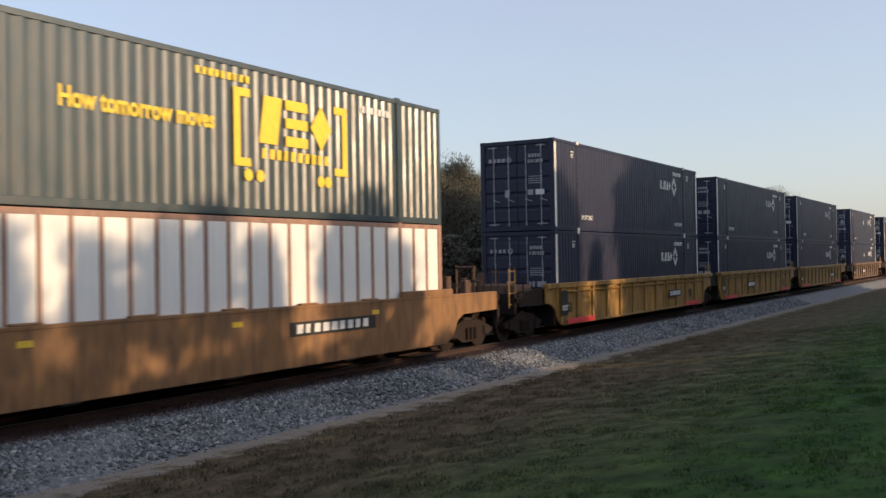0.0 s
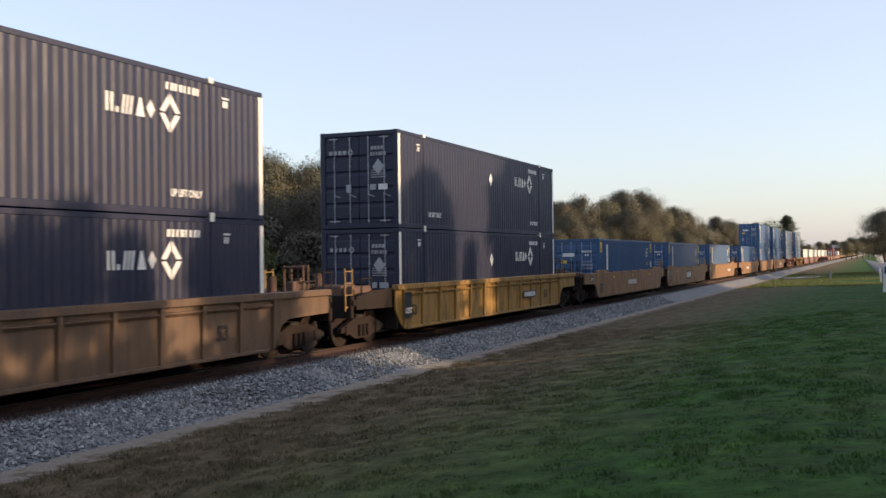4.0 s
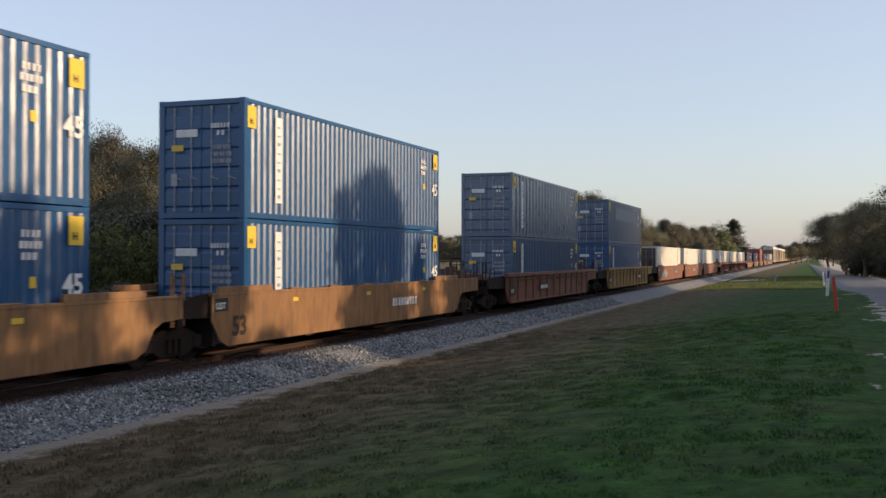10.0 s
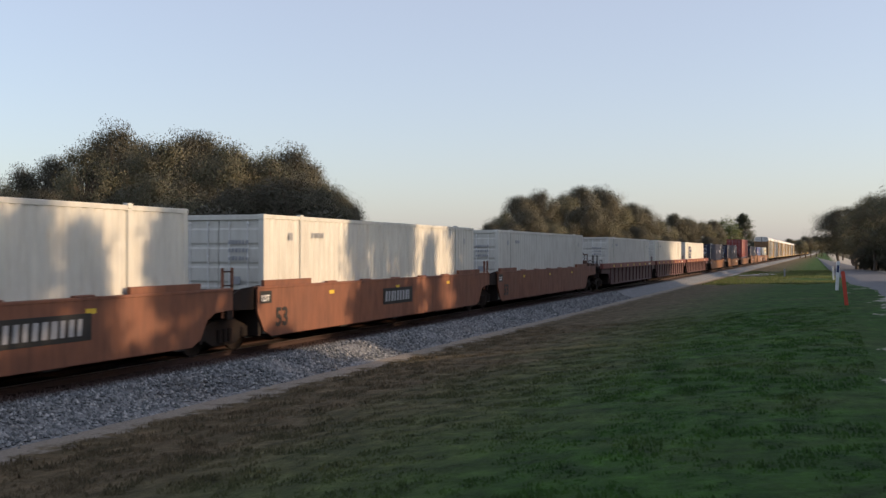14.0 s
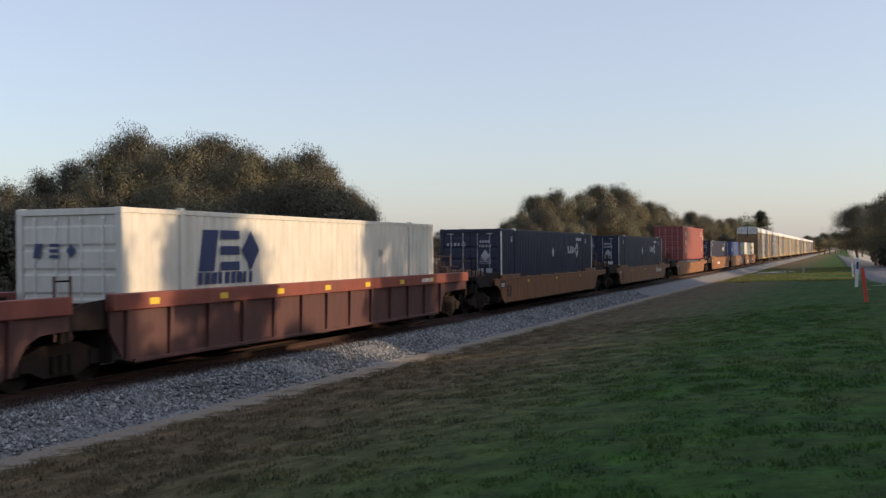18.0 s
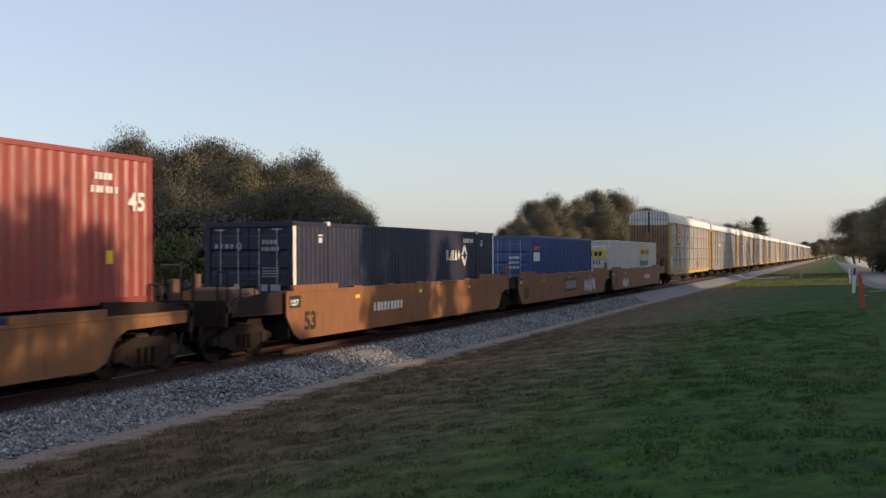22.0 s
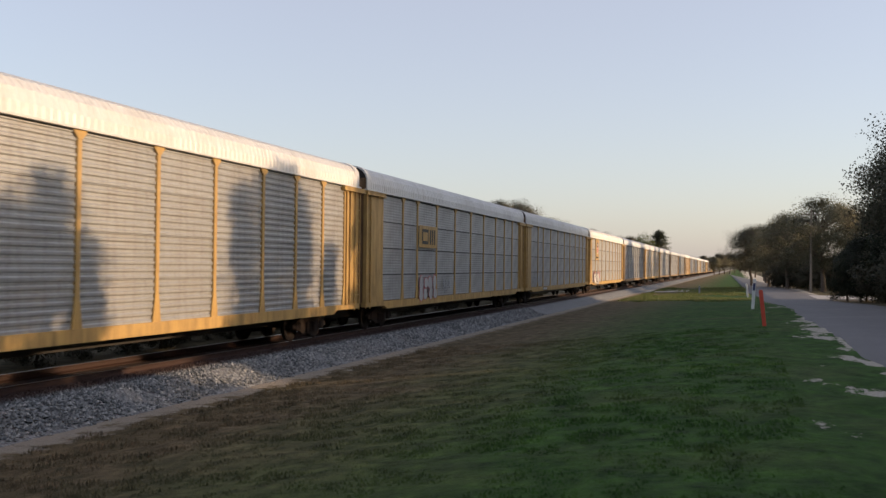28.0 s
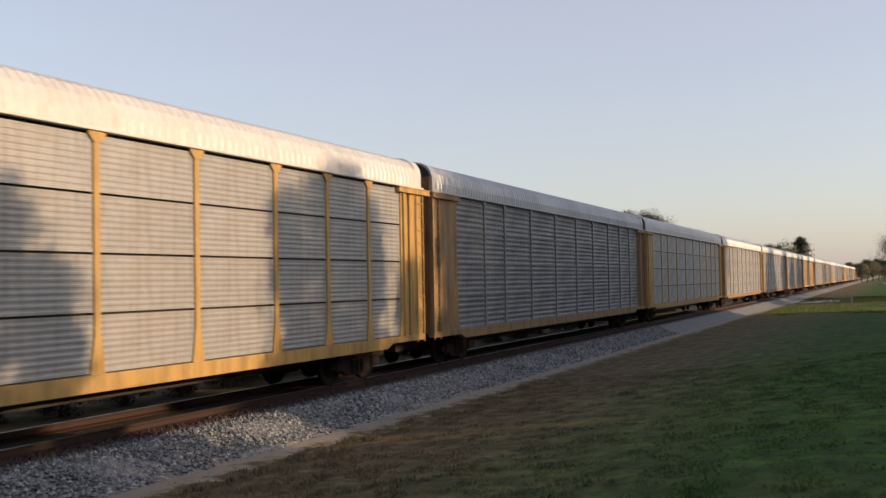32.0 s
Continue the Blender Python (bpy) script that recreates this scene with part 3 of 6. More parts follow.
def track():
    bed = Shape()
    prof = [(XC - 3.6, -0.62), (XC - 1.9, -0.2), (XC - 1.4, -0.17), (XC + 1.4, -0.17), (XC + 1.95, -0.2), (-11.85, -0.44), (-11.35, -0.53), (-11.1, -0.64)]
    ys = list(np.linspace(-200, 0, 9)) + list(np.linspace(1, 80, 159)) + list(np.linspace(84, 1200, 60))
    n, v = len(prof), []
    for y in ys:
        for k, (x, z) in enumerate(prof):
            w = 0.0 if k in (0, 2, 3, n - 1) else 1.0
            v.append((x + w * 0.10 * noise.noise((y * 0.6, k * 3.1, 0)), y, z + w * 0.045 * noise.noise((y * 0.9, k * 5.7, 4))))
    bed.add(v, [(j * n + i, j * n + i + 1, j * n + n + i + 1, j * n + n + i) for j in range(len(ys) - 1) for i in range(n - 1)])
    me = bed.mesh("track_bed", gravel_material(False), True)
    tagged(new("track_bed", me), "grey crushed stone ballast under the rails", "ballast", kind="structure")
    # loose stones
    r = np.random.RandomState(3)
    n = 46000
    y = 2 + 62 * r.rand(n) ** 1.5
    x = -13.5 + 2.95 * r.rand(n)
    px, pz = np.array([p[0] for p in prof]), np.array([p[1] for p in prof])
    z = np.interp(x, px, pz)
    keep = r.rand(n) < np.clip((-11.25 - x) / 0.35, 0.03, 1)
    x, y, z = x[keep], y[keep], z[keep]
    n = len(x)
    size = (0.024 + 0.032 * r.rand(n))[:, None, None]
    octa = np.array([(1, 0, 0), (-1, 0, 0), (0, 1, 0), (0, -1, 0), (0, 0, 1), (0, 0, -0.8)], float)
    a = r.rand(n) * 6.283
    jit = octa[None] * (0.7 + 0.6 * r.rand(n, 6, 1)) + 0.28 * (r.rand(n, 6, 3) - 0.5)
    c, s = np.cos(a)[:, None], np.sin(a)[:, None]
    q = np.stack([jit[..., 0] * c - jit[..., 1] * s, jit[..., 0] * s + jit[..., 1] * c, jit[..., 2] * 0.8], -1) * size
    q += np.stack([x, y, z + 0.012], -1)[:, None, :]
    tri = np.array([(0, 2, 4), (2, 1, 4), (1, 3, 4), (3, 0, 4), (2, 0, 5), (1, 2, 5), (3, 1, 5), (0, 3, 5)])
    f = (tri[None] + 6 * np.arange(n)[:, None, None]).reshape(-1, 3)
    me = bpy.data.meshes.new("ballast_stones")
    me.from_pydata(q.reshape(-1, 3).tolist(), [], f.tolist())
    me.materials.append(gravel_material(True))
    tagged(new("ballast_stones", me), "loose grey crushed stones on the ballast shoulder", "gravel", kind="stuff")
    # rails
    half = [(0.075, -0.17), (0.075, -0.155), (0.012, -0.12), (0.012, -0.045), (0.036, -0.03), (0.036, -0.004), (0.03, 0.0)]
    prof = half + [(-a, b) for a, b in reversed(half)]
    for side in (-0.75, 0.75):
        s = Shape().prism([(XC + side + a, b) for a, b in prof], -200, 1200, 1)
        rail = tagged(new("rail", s.mesh("rail", RAILRUST)), "rusty steel rail with a bright worn head", "rail", "the two rails")
        part("rail_head", Shape().box(XC + side - 0.028, XC + side + 0.028, -200, 1200, -0.003, 0.003), STEEL, rail, "bright worn running surface")
    me = Shape().box(-1.3, 1.3, -0.115, 0.115, -0.33, -0.172, 0.012).mesh("tie", TIE)
    ties = tagged(new("tie_row"), "dark creosoted wooden ties set in ballast", "ties", kind="structure")
    for i in range(280):
        piece("tie", me, ties, (XC + 0.04 * random.uniform(-1, 1), 2 + i * 0.53, 0.012 * random.uniform(-1, 0.3)))


def sunny_grass():
    """Longer tufts by the side road, coloured lighter and yellower as if sunlit."""
    r = np.random.RandomState(23)
    n = 34000
    x, y = -10.2 + 11.2 * r.rand(n), 86 + 70 * r.rand(n) ** 0.85
    keep = np.array([noise.noise((a * 0.22, b * 0.10, 2)) + 0.45 * noise.noise((a * 0.9, b * 0.4, 6)) for a, b in zip(x, y)]) > -0.12 + 0.5 * np.clip((92 - y) / 6, 0, 1)
    x, y = x[keep], y[keep]
    n = len(x)
    z = np.array([lie(a, b) for a, b in zip(x, y)])
    h, a, w = 0.05 + 0.09 * r.rand(n), r.rand(n) * 6.283, 0.05 + 0.05 * r.rand(n)
    dx, dy = np.cos(a) * w, np.sin(a) * w
    lx, ly = 0.1 * (r.rand(n) - 0.5), 0.1 * (r.rand(n) - 0.5)
    v = np.stack([np.stack([x - dx, y - dy, z - 0.01], -1), np.stack([x + dx, y + dy, z - 0.01], -1), np.stack([x + lx, y + ly, z + h], -1)], 1).reshape(-1, 3)
    me = bpy.data.meshes.new("long_grass")
    me.from_pydata(v.tolist(), [], np.arange(3 * n).reshape(-1, 3).tolist())
    me.materials.append(leaf_material("long_grass", (0.06, 0.11, 0.028), (0.12, 0.165, 0.048), (0.18, 0.175, 0.075), 0.5))
    tagged(new("long_grass", me), "sunlit yellow-green grass beside the sandy side road", "grass", kind="stuff")


def turf(lawn):
    """Blades of the mown lawn, longer and sparser in the dry strip beside the ballast."""
    r = np.random.RandomState(31)
    n = 90000
    y = 4 + 34 * r.rand(n) ** 1.3
    x = -10.65 + 11.4 * r.rand(n)
    clump = np.array([noise.noise((a * 1.9, b * 1.5, 4)) + 0.6 * noise.noise((a * 5.5, b * 4.5, 9)) for a, b in zip(x, y)])
    keep = clump > -0.08
    x, y, clump = x[keep], y[keep], clump[keep]
    n = len(x)
    z = np.array([lie(a, b) for a, b in zip(x, y)])
    dry = np.clip((-4.5 - x) / 4, 0, 1)
    h = (0.022 + 0.03 * r.rand(n)) * (1 + 0.7 * dry) * (0.8 + np.clip(clump, 0, 0.8))
    a, w = 2.1 + 0.45 * r.normal(size=n), 0.012 + 0.014 * r.rand(n)      # all lean the way the mower went
    dx, dy = np.sin(a) * w, -np.cos(a) * w
    lx, ly = np.cos(a) * (0.012 + 0.03 * r.rand(n)), np.sin(a) * (0.012 + 0.03 * r.rand(n))
    v = np.stack([np.stack([x - dx, y - dy, z - 0.006], -1), np.stack([x + dx, y + dy, z - 0.006], -1), np.stack([x + lx, y + ly, z + 0.75 * h], -1)], 1).reshape(-1, 3)
    me = bpy.data.meshes.new("turf")
    me.from_pydata(v.tolist(), [], np.arange(3 * n).reshape(-1, 3).tolist())
    me.materials.append(lawn)
    out = r.normal(size=(n, 3)) * 0.22 + np.array([0, 0, 1.0])
    out /= np.linalg.norm(out, axis=1)[:, None]
    me.normals_split_custom_set(np.repeat(out, 3, 0).tolist())
    tagged(new("turf", me), "short mown grass, green with a dry brown strip", "grass", kind="stuff")


ground()
turf(bpy.data.materials["grass_and_sand"])
roads()
track()
sunny_grass()



# ---- the train: every car and every box on it is a thing of its own that moves along the track
K = 0.98
L53, L45, L40, TALL = 15.83, 13.44, 11.95, 2.94
MOVERS = []            # (thing, distance along the track at the start)


def place(u, t):
    """Where a point of the train that is u along it stands on the track at t seconds."""
    return K * (u - 21.912 * t + 0.01052 * (t - 16) ** 2)


def start(ob, u, dy=0.0, z=0.0):
    """Set a thing on the train: u along it, dy metres further, its base at height z."""
    ob.location = (XC, place(u, 0) + dy, z)
    MOVERS.append((ob, u, dy, z))
    return ob


@lru_cache(None)
def wavy_side(L, z0, z1, pitch, depth, mat, share=0.26):
    """A corrugated side sheet from 0 to L, outer faces at x = 0, waves going inwards."""
    n = max(2, round(L / pitch))
    p, line = L / n, []
    for i in range(n):
        line += [(i * p, 0), (i * p + p * share, 0), (i * p + p * 0.5, -depth), (i * p + p * (0.5 + share), -depth)]
    line.append((L, 0))
    m, s = len(line), Shape()
    s.add([(x, y, z) for z in (z0, z1) for y, x in line], [(i, i + 1, m + i + 1, m + i) for i in range(m - 1)])
    s.add([(-depth - 0.02, 0, z0), (-depth - 0.02, L, z0), (-depth - 0.02, L, z1), (-depth - 0.02, 0, z1)], [(0, 1, 2, 3)])
    return s.mesh("side_panel", mat)


@lru_cache(None)
def box_mesh(name, x0, x1, y0, y1, z0, z1, mat, c=0.008):
    return Shape().box(x0, x1, y0, y1, z0, z1, c).mesh(name, mat)


@lru_cache(None)
def door_mesh(w, h, mat):
    """A door leaf facing -y: one pressed sheet with level swages."""
    front, n = [(0.0, 0.0)], 5
    for i in range(n):
        z = h * (0.05 + 0.9 * i / n)
        front += [(0.0, z), (-0.026, z + 0.05), (-0.026, z + h * 0.9 / n - 0.11), (0.0, z + h * 0.9 / n - 0.06)]
    return Shape().prism(front + [(0.0, h), (0.045, h), (0.045, 0.0)], 0.012, w - 0.012, 0).mesh("door", mat)


@lru_cache(None)
def lock_rod_mesh(h, mat):
    s = Shape().rod((0, 0, 0), (0, 0, h), 0.015, 8)
    for z in (0.06, h * 0.33, h * 0.66, h - 0.06):
        s.box(-0.028, 0.028, -0.018, 0.03, z - 0.022, z + 0.022, 0.006)
    s.rod((0, -0.02, h * 0.33), (0.22, -0.03, h * 0.30), 0.013, 6)
    return s.mesh("lock_rod", mat)


def container(name, label, L, hw, mat, pitch=0.28, depth=0.036, post=None, mids=True, rods=None, sheets=None, ends=None):
    """A freight container: corrugated sides, doors with lock rods at the end that leads, rails, posts and corner castings."""
    root = tagged(new(name), label, "container")
    H, pm = TALL, mat
    ends = ends or mat
    rods = rods or GREYMARK
    for sx in (1, -1):
        turn = None if sx > 0 else (0, 0, math.pi)
        if sheets:
            part_len = 0.60
            n = round((L - 0.3) / part_len)
            w = (L - 0.3) / n
            me = Shape().box(-0.03, 0, 0.045, w - 0.045, 0.14, H - 0.10, 0.004).mesh("side_sheet", sheets)
            pe = Shape().box(-0.03, 0.022, -0.045, 0.045, 0.14, H - 0.10, 0.006).mesh("side_stake", RUSTPOST)
            for i in range(n):
                at = 0.15 + i * w
                piece("side_sheet", me, root, (sx * hw, at if sx > 0 else at + w, 0), turn)
                piece("side_stake", pe, root, (sx * hw, at, 0), turn)
        else:
            me = wavy_side(L - 0.32, 0.15, H - 0.10, pitch, depth, mat)
            piece("side_panel", me, root, (sx * hw, 0.16 if sx > 0 else L - 0.16, 0), turn)
        piece("top_rail", box_mesh("top_rail", -0.06, 0.008, 0.1, L - 0.1, H - 0.11, H - 0.005, mat), root, (sx * hw, 0, 0) if sx > 0 else (-hw + 0.052, 0, 0))
        piece("bottom_rail", box_mesh("bottom_rail", -0.07, 0.008, 0.1, L - 0.1, 0.02, 0.16, mat), root, (sx * hw, 0, 0) if sx > 0 else (-hw + 0.062, 0, 0))
        for y in (0, L - 0.17):
            piece("corner_post", box_mesh("corner_post", -0.15, 0.012, 0, 0.17, 0.11, H - 0.11, pm), root, (sx * hw, y, 0) if sx > 0 else (-hw + 0.138, y, 0))
            for z in (0, H - 0.12):
                piece("corner_casting", box_mesh("corner_casting", -0.16, 0.016, -0.004, 0.178, 0, 0.12, mat, 0.014), root, (sx * hw, y, z) if sx > 0 else (-hw + 0.144, y, z))
            if post:
                piece("post_edge", box_mesh("post_edge", 0.006, 0.016, 0.01, 0.16, 0.12, H - 0.12, post, 0.002), root, (sx * hw, y, 0) if sx > 0 else (-hw - 0.022, y, 0), label="cream painted edge")
        if mids:
            for y in ((L - 11.95) / 2 - 0.08, (L + 11.95) / 2 - 0.08):
                piece("lifting_post", box_mesh("lifting_post", -0.06, 0.016, 0, 0.11, 0.10, H - 0.1, mat), root, (sx * hw, y, 0) if sx > 0 else (-hw + 0.044, y, 0))
                for z in (0.0, H - 0.08):
                    piece("lifting_casting", box_mesh("lifting_casting", -0.1, 0.024, -0.02, 0.15, 0, 0.115, CREAM if post else mat, 0.012), root, (sx * hw, y, z) if sx > 0 else (-hw + 0.076, y, z))
    piece("roof_panel", box_mesh("roof_panel", -hw + 0.05, hw - 0.05, 0.08, L - 0.08, H - 0.07, H - 0.03, mat), root)
    piece("floor_frame", box_mesh("floor_frame", -hw + 0.06, hw - 0.06, 0.08, L - 0.08, 0.04, 0.14, BLACKSTEEL), root)
    piece("front_panel", box_mesh("front_panel", -hw + 0.14, hw - 0.14, L - 0.1, L - 0.05, 0.12, H - 0.11, mat), root)
    piece("door_header", box_mesh("door_header", -hw + 0.14, hw - 0.14, 0.0, 0.14, H - 0.14, H - 0.01, mat), root)
    piece("door_sill", box_mesh("door_sill", -hw + 0.14, hw - 0.14, 0.0, 0.14, 0.02, 0.15, mat), root)
    w = hw - 0.15
    for x0 in (-w, 0.0):
        d = piece("door", door_mesh(w, H - 0.30, ends), root, (x0, 0.05, 0.155))
        for f in (0.28, 0.74):
            piece("lock_rod", lock_rod_mesh(H - 0.34, rods), d, (w * f, -0.045, 0.02))
    return root


@lru_cache(None)
def mark_mesh(k, w, h, mat):
    """Plain shapes of a name mark: two bars, slanted bars, a wedge and a lozenge."""
    s, t = Shape(), 0.07
    if k == 0:
        for y in (0, w - t):
            s.box(-0.003, 0.003, y, y + t, 0, h)
    elif k == 1:
        s.box(-0.003, 0.003, 0, w * 0.9, 0, h * 0.3)
    elif k == 2:
        for y in (0, 0.11, 0.22):
            s.prism([(y, 0), (y + 0.06, 0), (y + 0.12, h), (y + 0.06, h)], -0.003, 0.003)
    elif k == 3:
        s.prism([(0, 0), (w, 0), (w * 0.62, h), (w * 0.38, h)], -0.003, 0.003)
    else:
        s.prism([(0, h * 0.5), (w / 2, 0), (w, h * 0.5), (w / 2, h)], -0.003, 0.003)
    return s.mesh("emblem_block", mat)


def navy_marks(root, hw, seed, solid=False):
    """White emblem of plain shapes, lifting words, and bars for the numbers."""
    x, L = hw + 0.011, L53
    for i, (y, w) in enumerate(((0, 0.20), (0.27, 0.08), (0.42, 0.34), (0.83, 0.25), (1.14, 0.24))):
        piece("emblem_block", mark_mesh(i, w, 0.36, WHITEMARK), root, (x, L - 5.18 + y, 1.88))
    piece("emblem", diamond_mesh(0.42, WHITEMARK), root, (x, L - 3.33, 2.05))
    bars(1.13, 0.15, 8, WHITEMARK, root, x, L - 3.46, 2.52, seed=seed)
    bars(0.2, 0.14, 2, WHITEMARK, root, x + 0.004, L - 1.55, 2.40, seed=seed)
    placard(0.26, 0.04, WHITEMARK, root, x + 0.004, L - 1.57, 2.58)
    bars(0.2, 0.14, 2, WHITEMARK, root, x + 0.004, 1.36, 2.40, seed=seed)
    placard(0.26, 0.04, WHITEMARK, root, x + 0.004, 1.34, 2.58)
    write("UP LIFT ONLY", 0.21, WHITEMARK, root, x, L - 3.33, 0.40, stretch=0.78)
    write("UP LIFT ONLY", 0.21, WHITEMARK, root, x, 2.2, 0.40, stretch=0.78)
    if solid:
        piece("emblem", diamond_mesh(0.24, WHITEMARK, True), root, (x, L - 7.9, 1.95))
    y = -0.006
    bars(0.62, 0.12, 4, GREYMARK, root, -1.0, y, 2.25, True, seed)
    piece("emblem", diamond_mesh(0.13, GREYMARK), root, (-0.27, y, 2.31), (0, 0, radians(-90)))
    bars(0.44, 0.11, 4, GREYMARK, root, 0.42, y, 2.36, True, seed + 1)
    bars(0.55, 0.11, 6, GREYMARK, root, 0.40, y, 2.18, True, seed + 2)
    for k in range(4):
        bars(0.5, 0.035, 9, GREYMARK, root, 0.42, y, 1.52 + 0.07 * k, True, seed + k)
    placard(0.20, 0.17, GREYMARK, root, 0.38, y, 1.16, True)
    placard(0.30, 0.17, WHITEMARK if seed % 2 else GREYMARK, root, 0.66, y, 1.16, True)
    if solid:
        piece("emblem", diamond_mesh(0.24, GREYMARK, True), root, (0.66, y, 1.85), (0, 0, radians(-90)))
    placard(0.16, 0.24, GREYMARK, root, -0.42, y, 1.1, True)
    for x0 in (-1.0, 0.7):
        placard(0.3, 0.03, GREYMARK, root, x0, y, 2.72, True)
        placard(0.36, 0.03, GREYMARK, root, x0, y, 0.22, True)


@lru_cache(None)
def navy_box(seed, solid):
    ob = container("freight_container", "dark navy 53-foot container with cream corner posts and white emblem", L53, 1.30, NAVY, 0.24, 0.011, CREAM, True)
    navy_marks(ob, 1.30, seed, solid)
    return ob


def blue_marks(root, hw, seed, strip=True, L=L45, plate="45"):
    x = hw + 0.02
    if strip:
        placard(0.34, 2.2, WHITEMARK, root, x - 0.012, 1.5, 0.44, name="lettering_strip", label="white strip with upright blue letters")
        for k in range(9):
            placard(0.15, 0.045 if k % 3 else 0.09, STRIPMARK, root, x - 0.004, 1.595, 0.56 + k * 0.225, name="marking")
    for y in (0.10, L - 0.60):
        placard(0.40, 0.54, YELLOWPLATE, root, x, y + 0.03, TALL - 0.72, name="warning_plate", label="yellow height warning plate")
        write("H", 0.2, BLACKMARK, root, x + 0.008, y + 0.12, TALL - 0.62)
    write(plate, 0.55, WHITEMARK, root, x, L - 0.72, 1.3 if strip else 1.7)
    bars(0.5, 0.13, 4, WHITEMARK, root, x - 0.01, L - 1.75, 2.35, seed=seed)
    bars(0.6, 0.13, 5, WHITEMARK, root, x - 0.01, L - 1.8, 2.15, seed=seed + 1)
    bars(0.4, 0.13, 3, WHITEMARK, root, x - 0.01, L - 1.75, 1.95, seed=seed + 2)
    placard(0.16, 0.2, YELLOWPLATE, root, x - 0.01, L - 1.55, 1.45)
    y = -0.006
    placard(0.62, 0.19, WHITEMARK, root, -0.72, y, 2.02, True)
    placard(0.34, 0.15, YELLOWPLATE, root, -0.85, y, 1.68, True)
    placard(0.18, 0.30, GREYMARK, root, -0.86, y, 0.82, True)
    bars(0.55, 0.12, 6, WHITEMARK, root, 0.28, y, 2.22, True, seed)
    bars(0.25, 0.12, 2, WHITEMARK, root, 0.45, y, 2.04, True, seed + 1)
    for k in range(3):
        bars(0.6, 0.10, 7, GREYMARK, root, 0.28, y, 1.70 - 0.17 * k, True, seed + k)
    return root


# ---- running gear and well cars
@lru_cache(None)
def gear_meshes():
    wheel = Shape().disc((0, 0, 0), (1, 0, 0), [(0.10, -0.09), (0.30, -0.05), (0.44, -0.07), (0.46, -0.06), (0.46, 0.03), (0.49, 0.04), (0.49, 0.065), (0.42, 0.07), (0.30, 0.02), (0.12, 0.06)], 24).mesh("wheel", BROWNSTEEL, False)
    frame_side = Shape()
    frame_side.prism([(-1.25, 0.52), (-0.95, 0.62), (-0.45, 0.78), (0.45, 0.78), (0.95, 0.62), (1.25, 0.52), (1.25, 0.40), (0.9, 0.40), (0.45, 0.20), (-0.45, 0.20), (-0.9, 0.40), (-1.25, 0.40)], -0.07, 0.07)
    for y in (-0.88, 0.88):
        frame_side.box(-0.1, 0.12, y - 0.16, y + 0.16, 0.33, 0.60, 0.03)
    for y in (-0.22, 0.0, 0.22):
        frame_side.rod((0.09, y, 0.27), (0.09, y, 0.58), 0.07, 10)
    axle = Shape().rod((-0.85, 0, 0), (0.85, 0, 0), 0.08, 10)
    bolster = Shape().box(-1.0, 1.0, -0.22, 0.22, 0.52, 0.85, 0.04).rod((0, 0, 0.8), (0, 0, 0.98), 0.25, 12)
    return wheel, frame_side.mesh("side_frame", BROWNSTEEL), axle.mesh("axle", BROWNSTEEL), bolster.mesh("truck", BLACKSTEEL)


def truck(root, y):
    wheel, side, axle, bolster = gear_meshes()
    t = piece("truck", bolster, root, (0, y, 0))
    for sx in (1, -1):
        piece("side_frame", side, t, (sx * 1.0, 0, 0), None if sx > 0 else (0, 0, math.pi))
        for dy in (-0.88, 0.88):
            piece("wheel", wheel, t, (sx * 0.76, dy, 0.49), None if sx > 0 else (0, 0, math.pi))
    for dy in (-0.88, 0.88):
        piece("axle", axle, t, (0, dy, 0.49))


@lru_cache(None)
def coupler_mesh():
    return Shape().box(-0.09, 0.09, 0, 0.75, 0.70, 0.90, 0.03).box(-0.17, 0.17, 0.62, 0.9, 0.62, 0.98, 0.06).rod((0.14, 0.3, 0.66), (0.30, 0.75, 0.40), 0.03, 6).mesh("coupler", BROWNSTEEL)


@lru_cache(None)
def end_platform_mesh(reach, mat):
    s = Shape().box(-1.36, 1.36, -0.1, reach, 1.12, 1.30, 0.02)
    s.box(-1.36, 1.36, reach - 0.14, reach, 0.80, 1.42, 0.02)
    s.box(-0.38, 0.38, -0.1, reach - 0.1, 0.72, 1.12, 0.02)
    for x in (-1.0, 1.0):
        s.box(x - 0.09, x + 0.09, 0, reach, 0.98, 1.12, 0.01)
    for x in (-1.34, 1.34):      # side plates of the platform, cut low at the outer end
        s.prism([(-0.1, 0.98), (reach * 0.9, 1.02), (reach * 0.9, 1.36), (reach * 0.55, 1.50), (-0.1, 1.56)], x - 0.03, x + 0.03)
    return s.mesh("end_platform", mat)


@lru_cache(None)
def grab_mesh(mat):
    s = Shape()
    for x in (-0.2, 0.2):
        s.rod((x, 0, 0), (x, 0, 1.15), 0.022, 6)
    for k in range(4):
        s.rod((-0.2, 0, 0.1 + 0.32 * k), (0.2, 0, 0.1 + 0.32 * k), 0.017, 6)
    return s.mesh("ladder", mat)


@lru_cache(None)
def rib_mesh(z0, z1, out, mat):
    s = Shape()
    s.prism([(0.0, z0), (out * 0.55, z0 + 0.02), (out, z1 - 0.05), (out, z1), (0.0, z1)], -0.055, 0.055, 1)
    return s.mesh("rib", mat)


@lru_cache(None)
def step_mesh(w, mat):
    return Shape().prism([(0, 0), (0.02, 0.0), (0.08, 0.06), (0.08, 0.09), (0, 0.10)], 0.08, w - 0.08, 1).mesh("shelf_angle", mat)


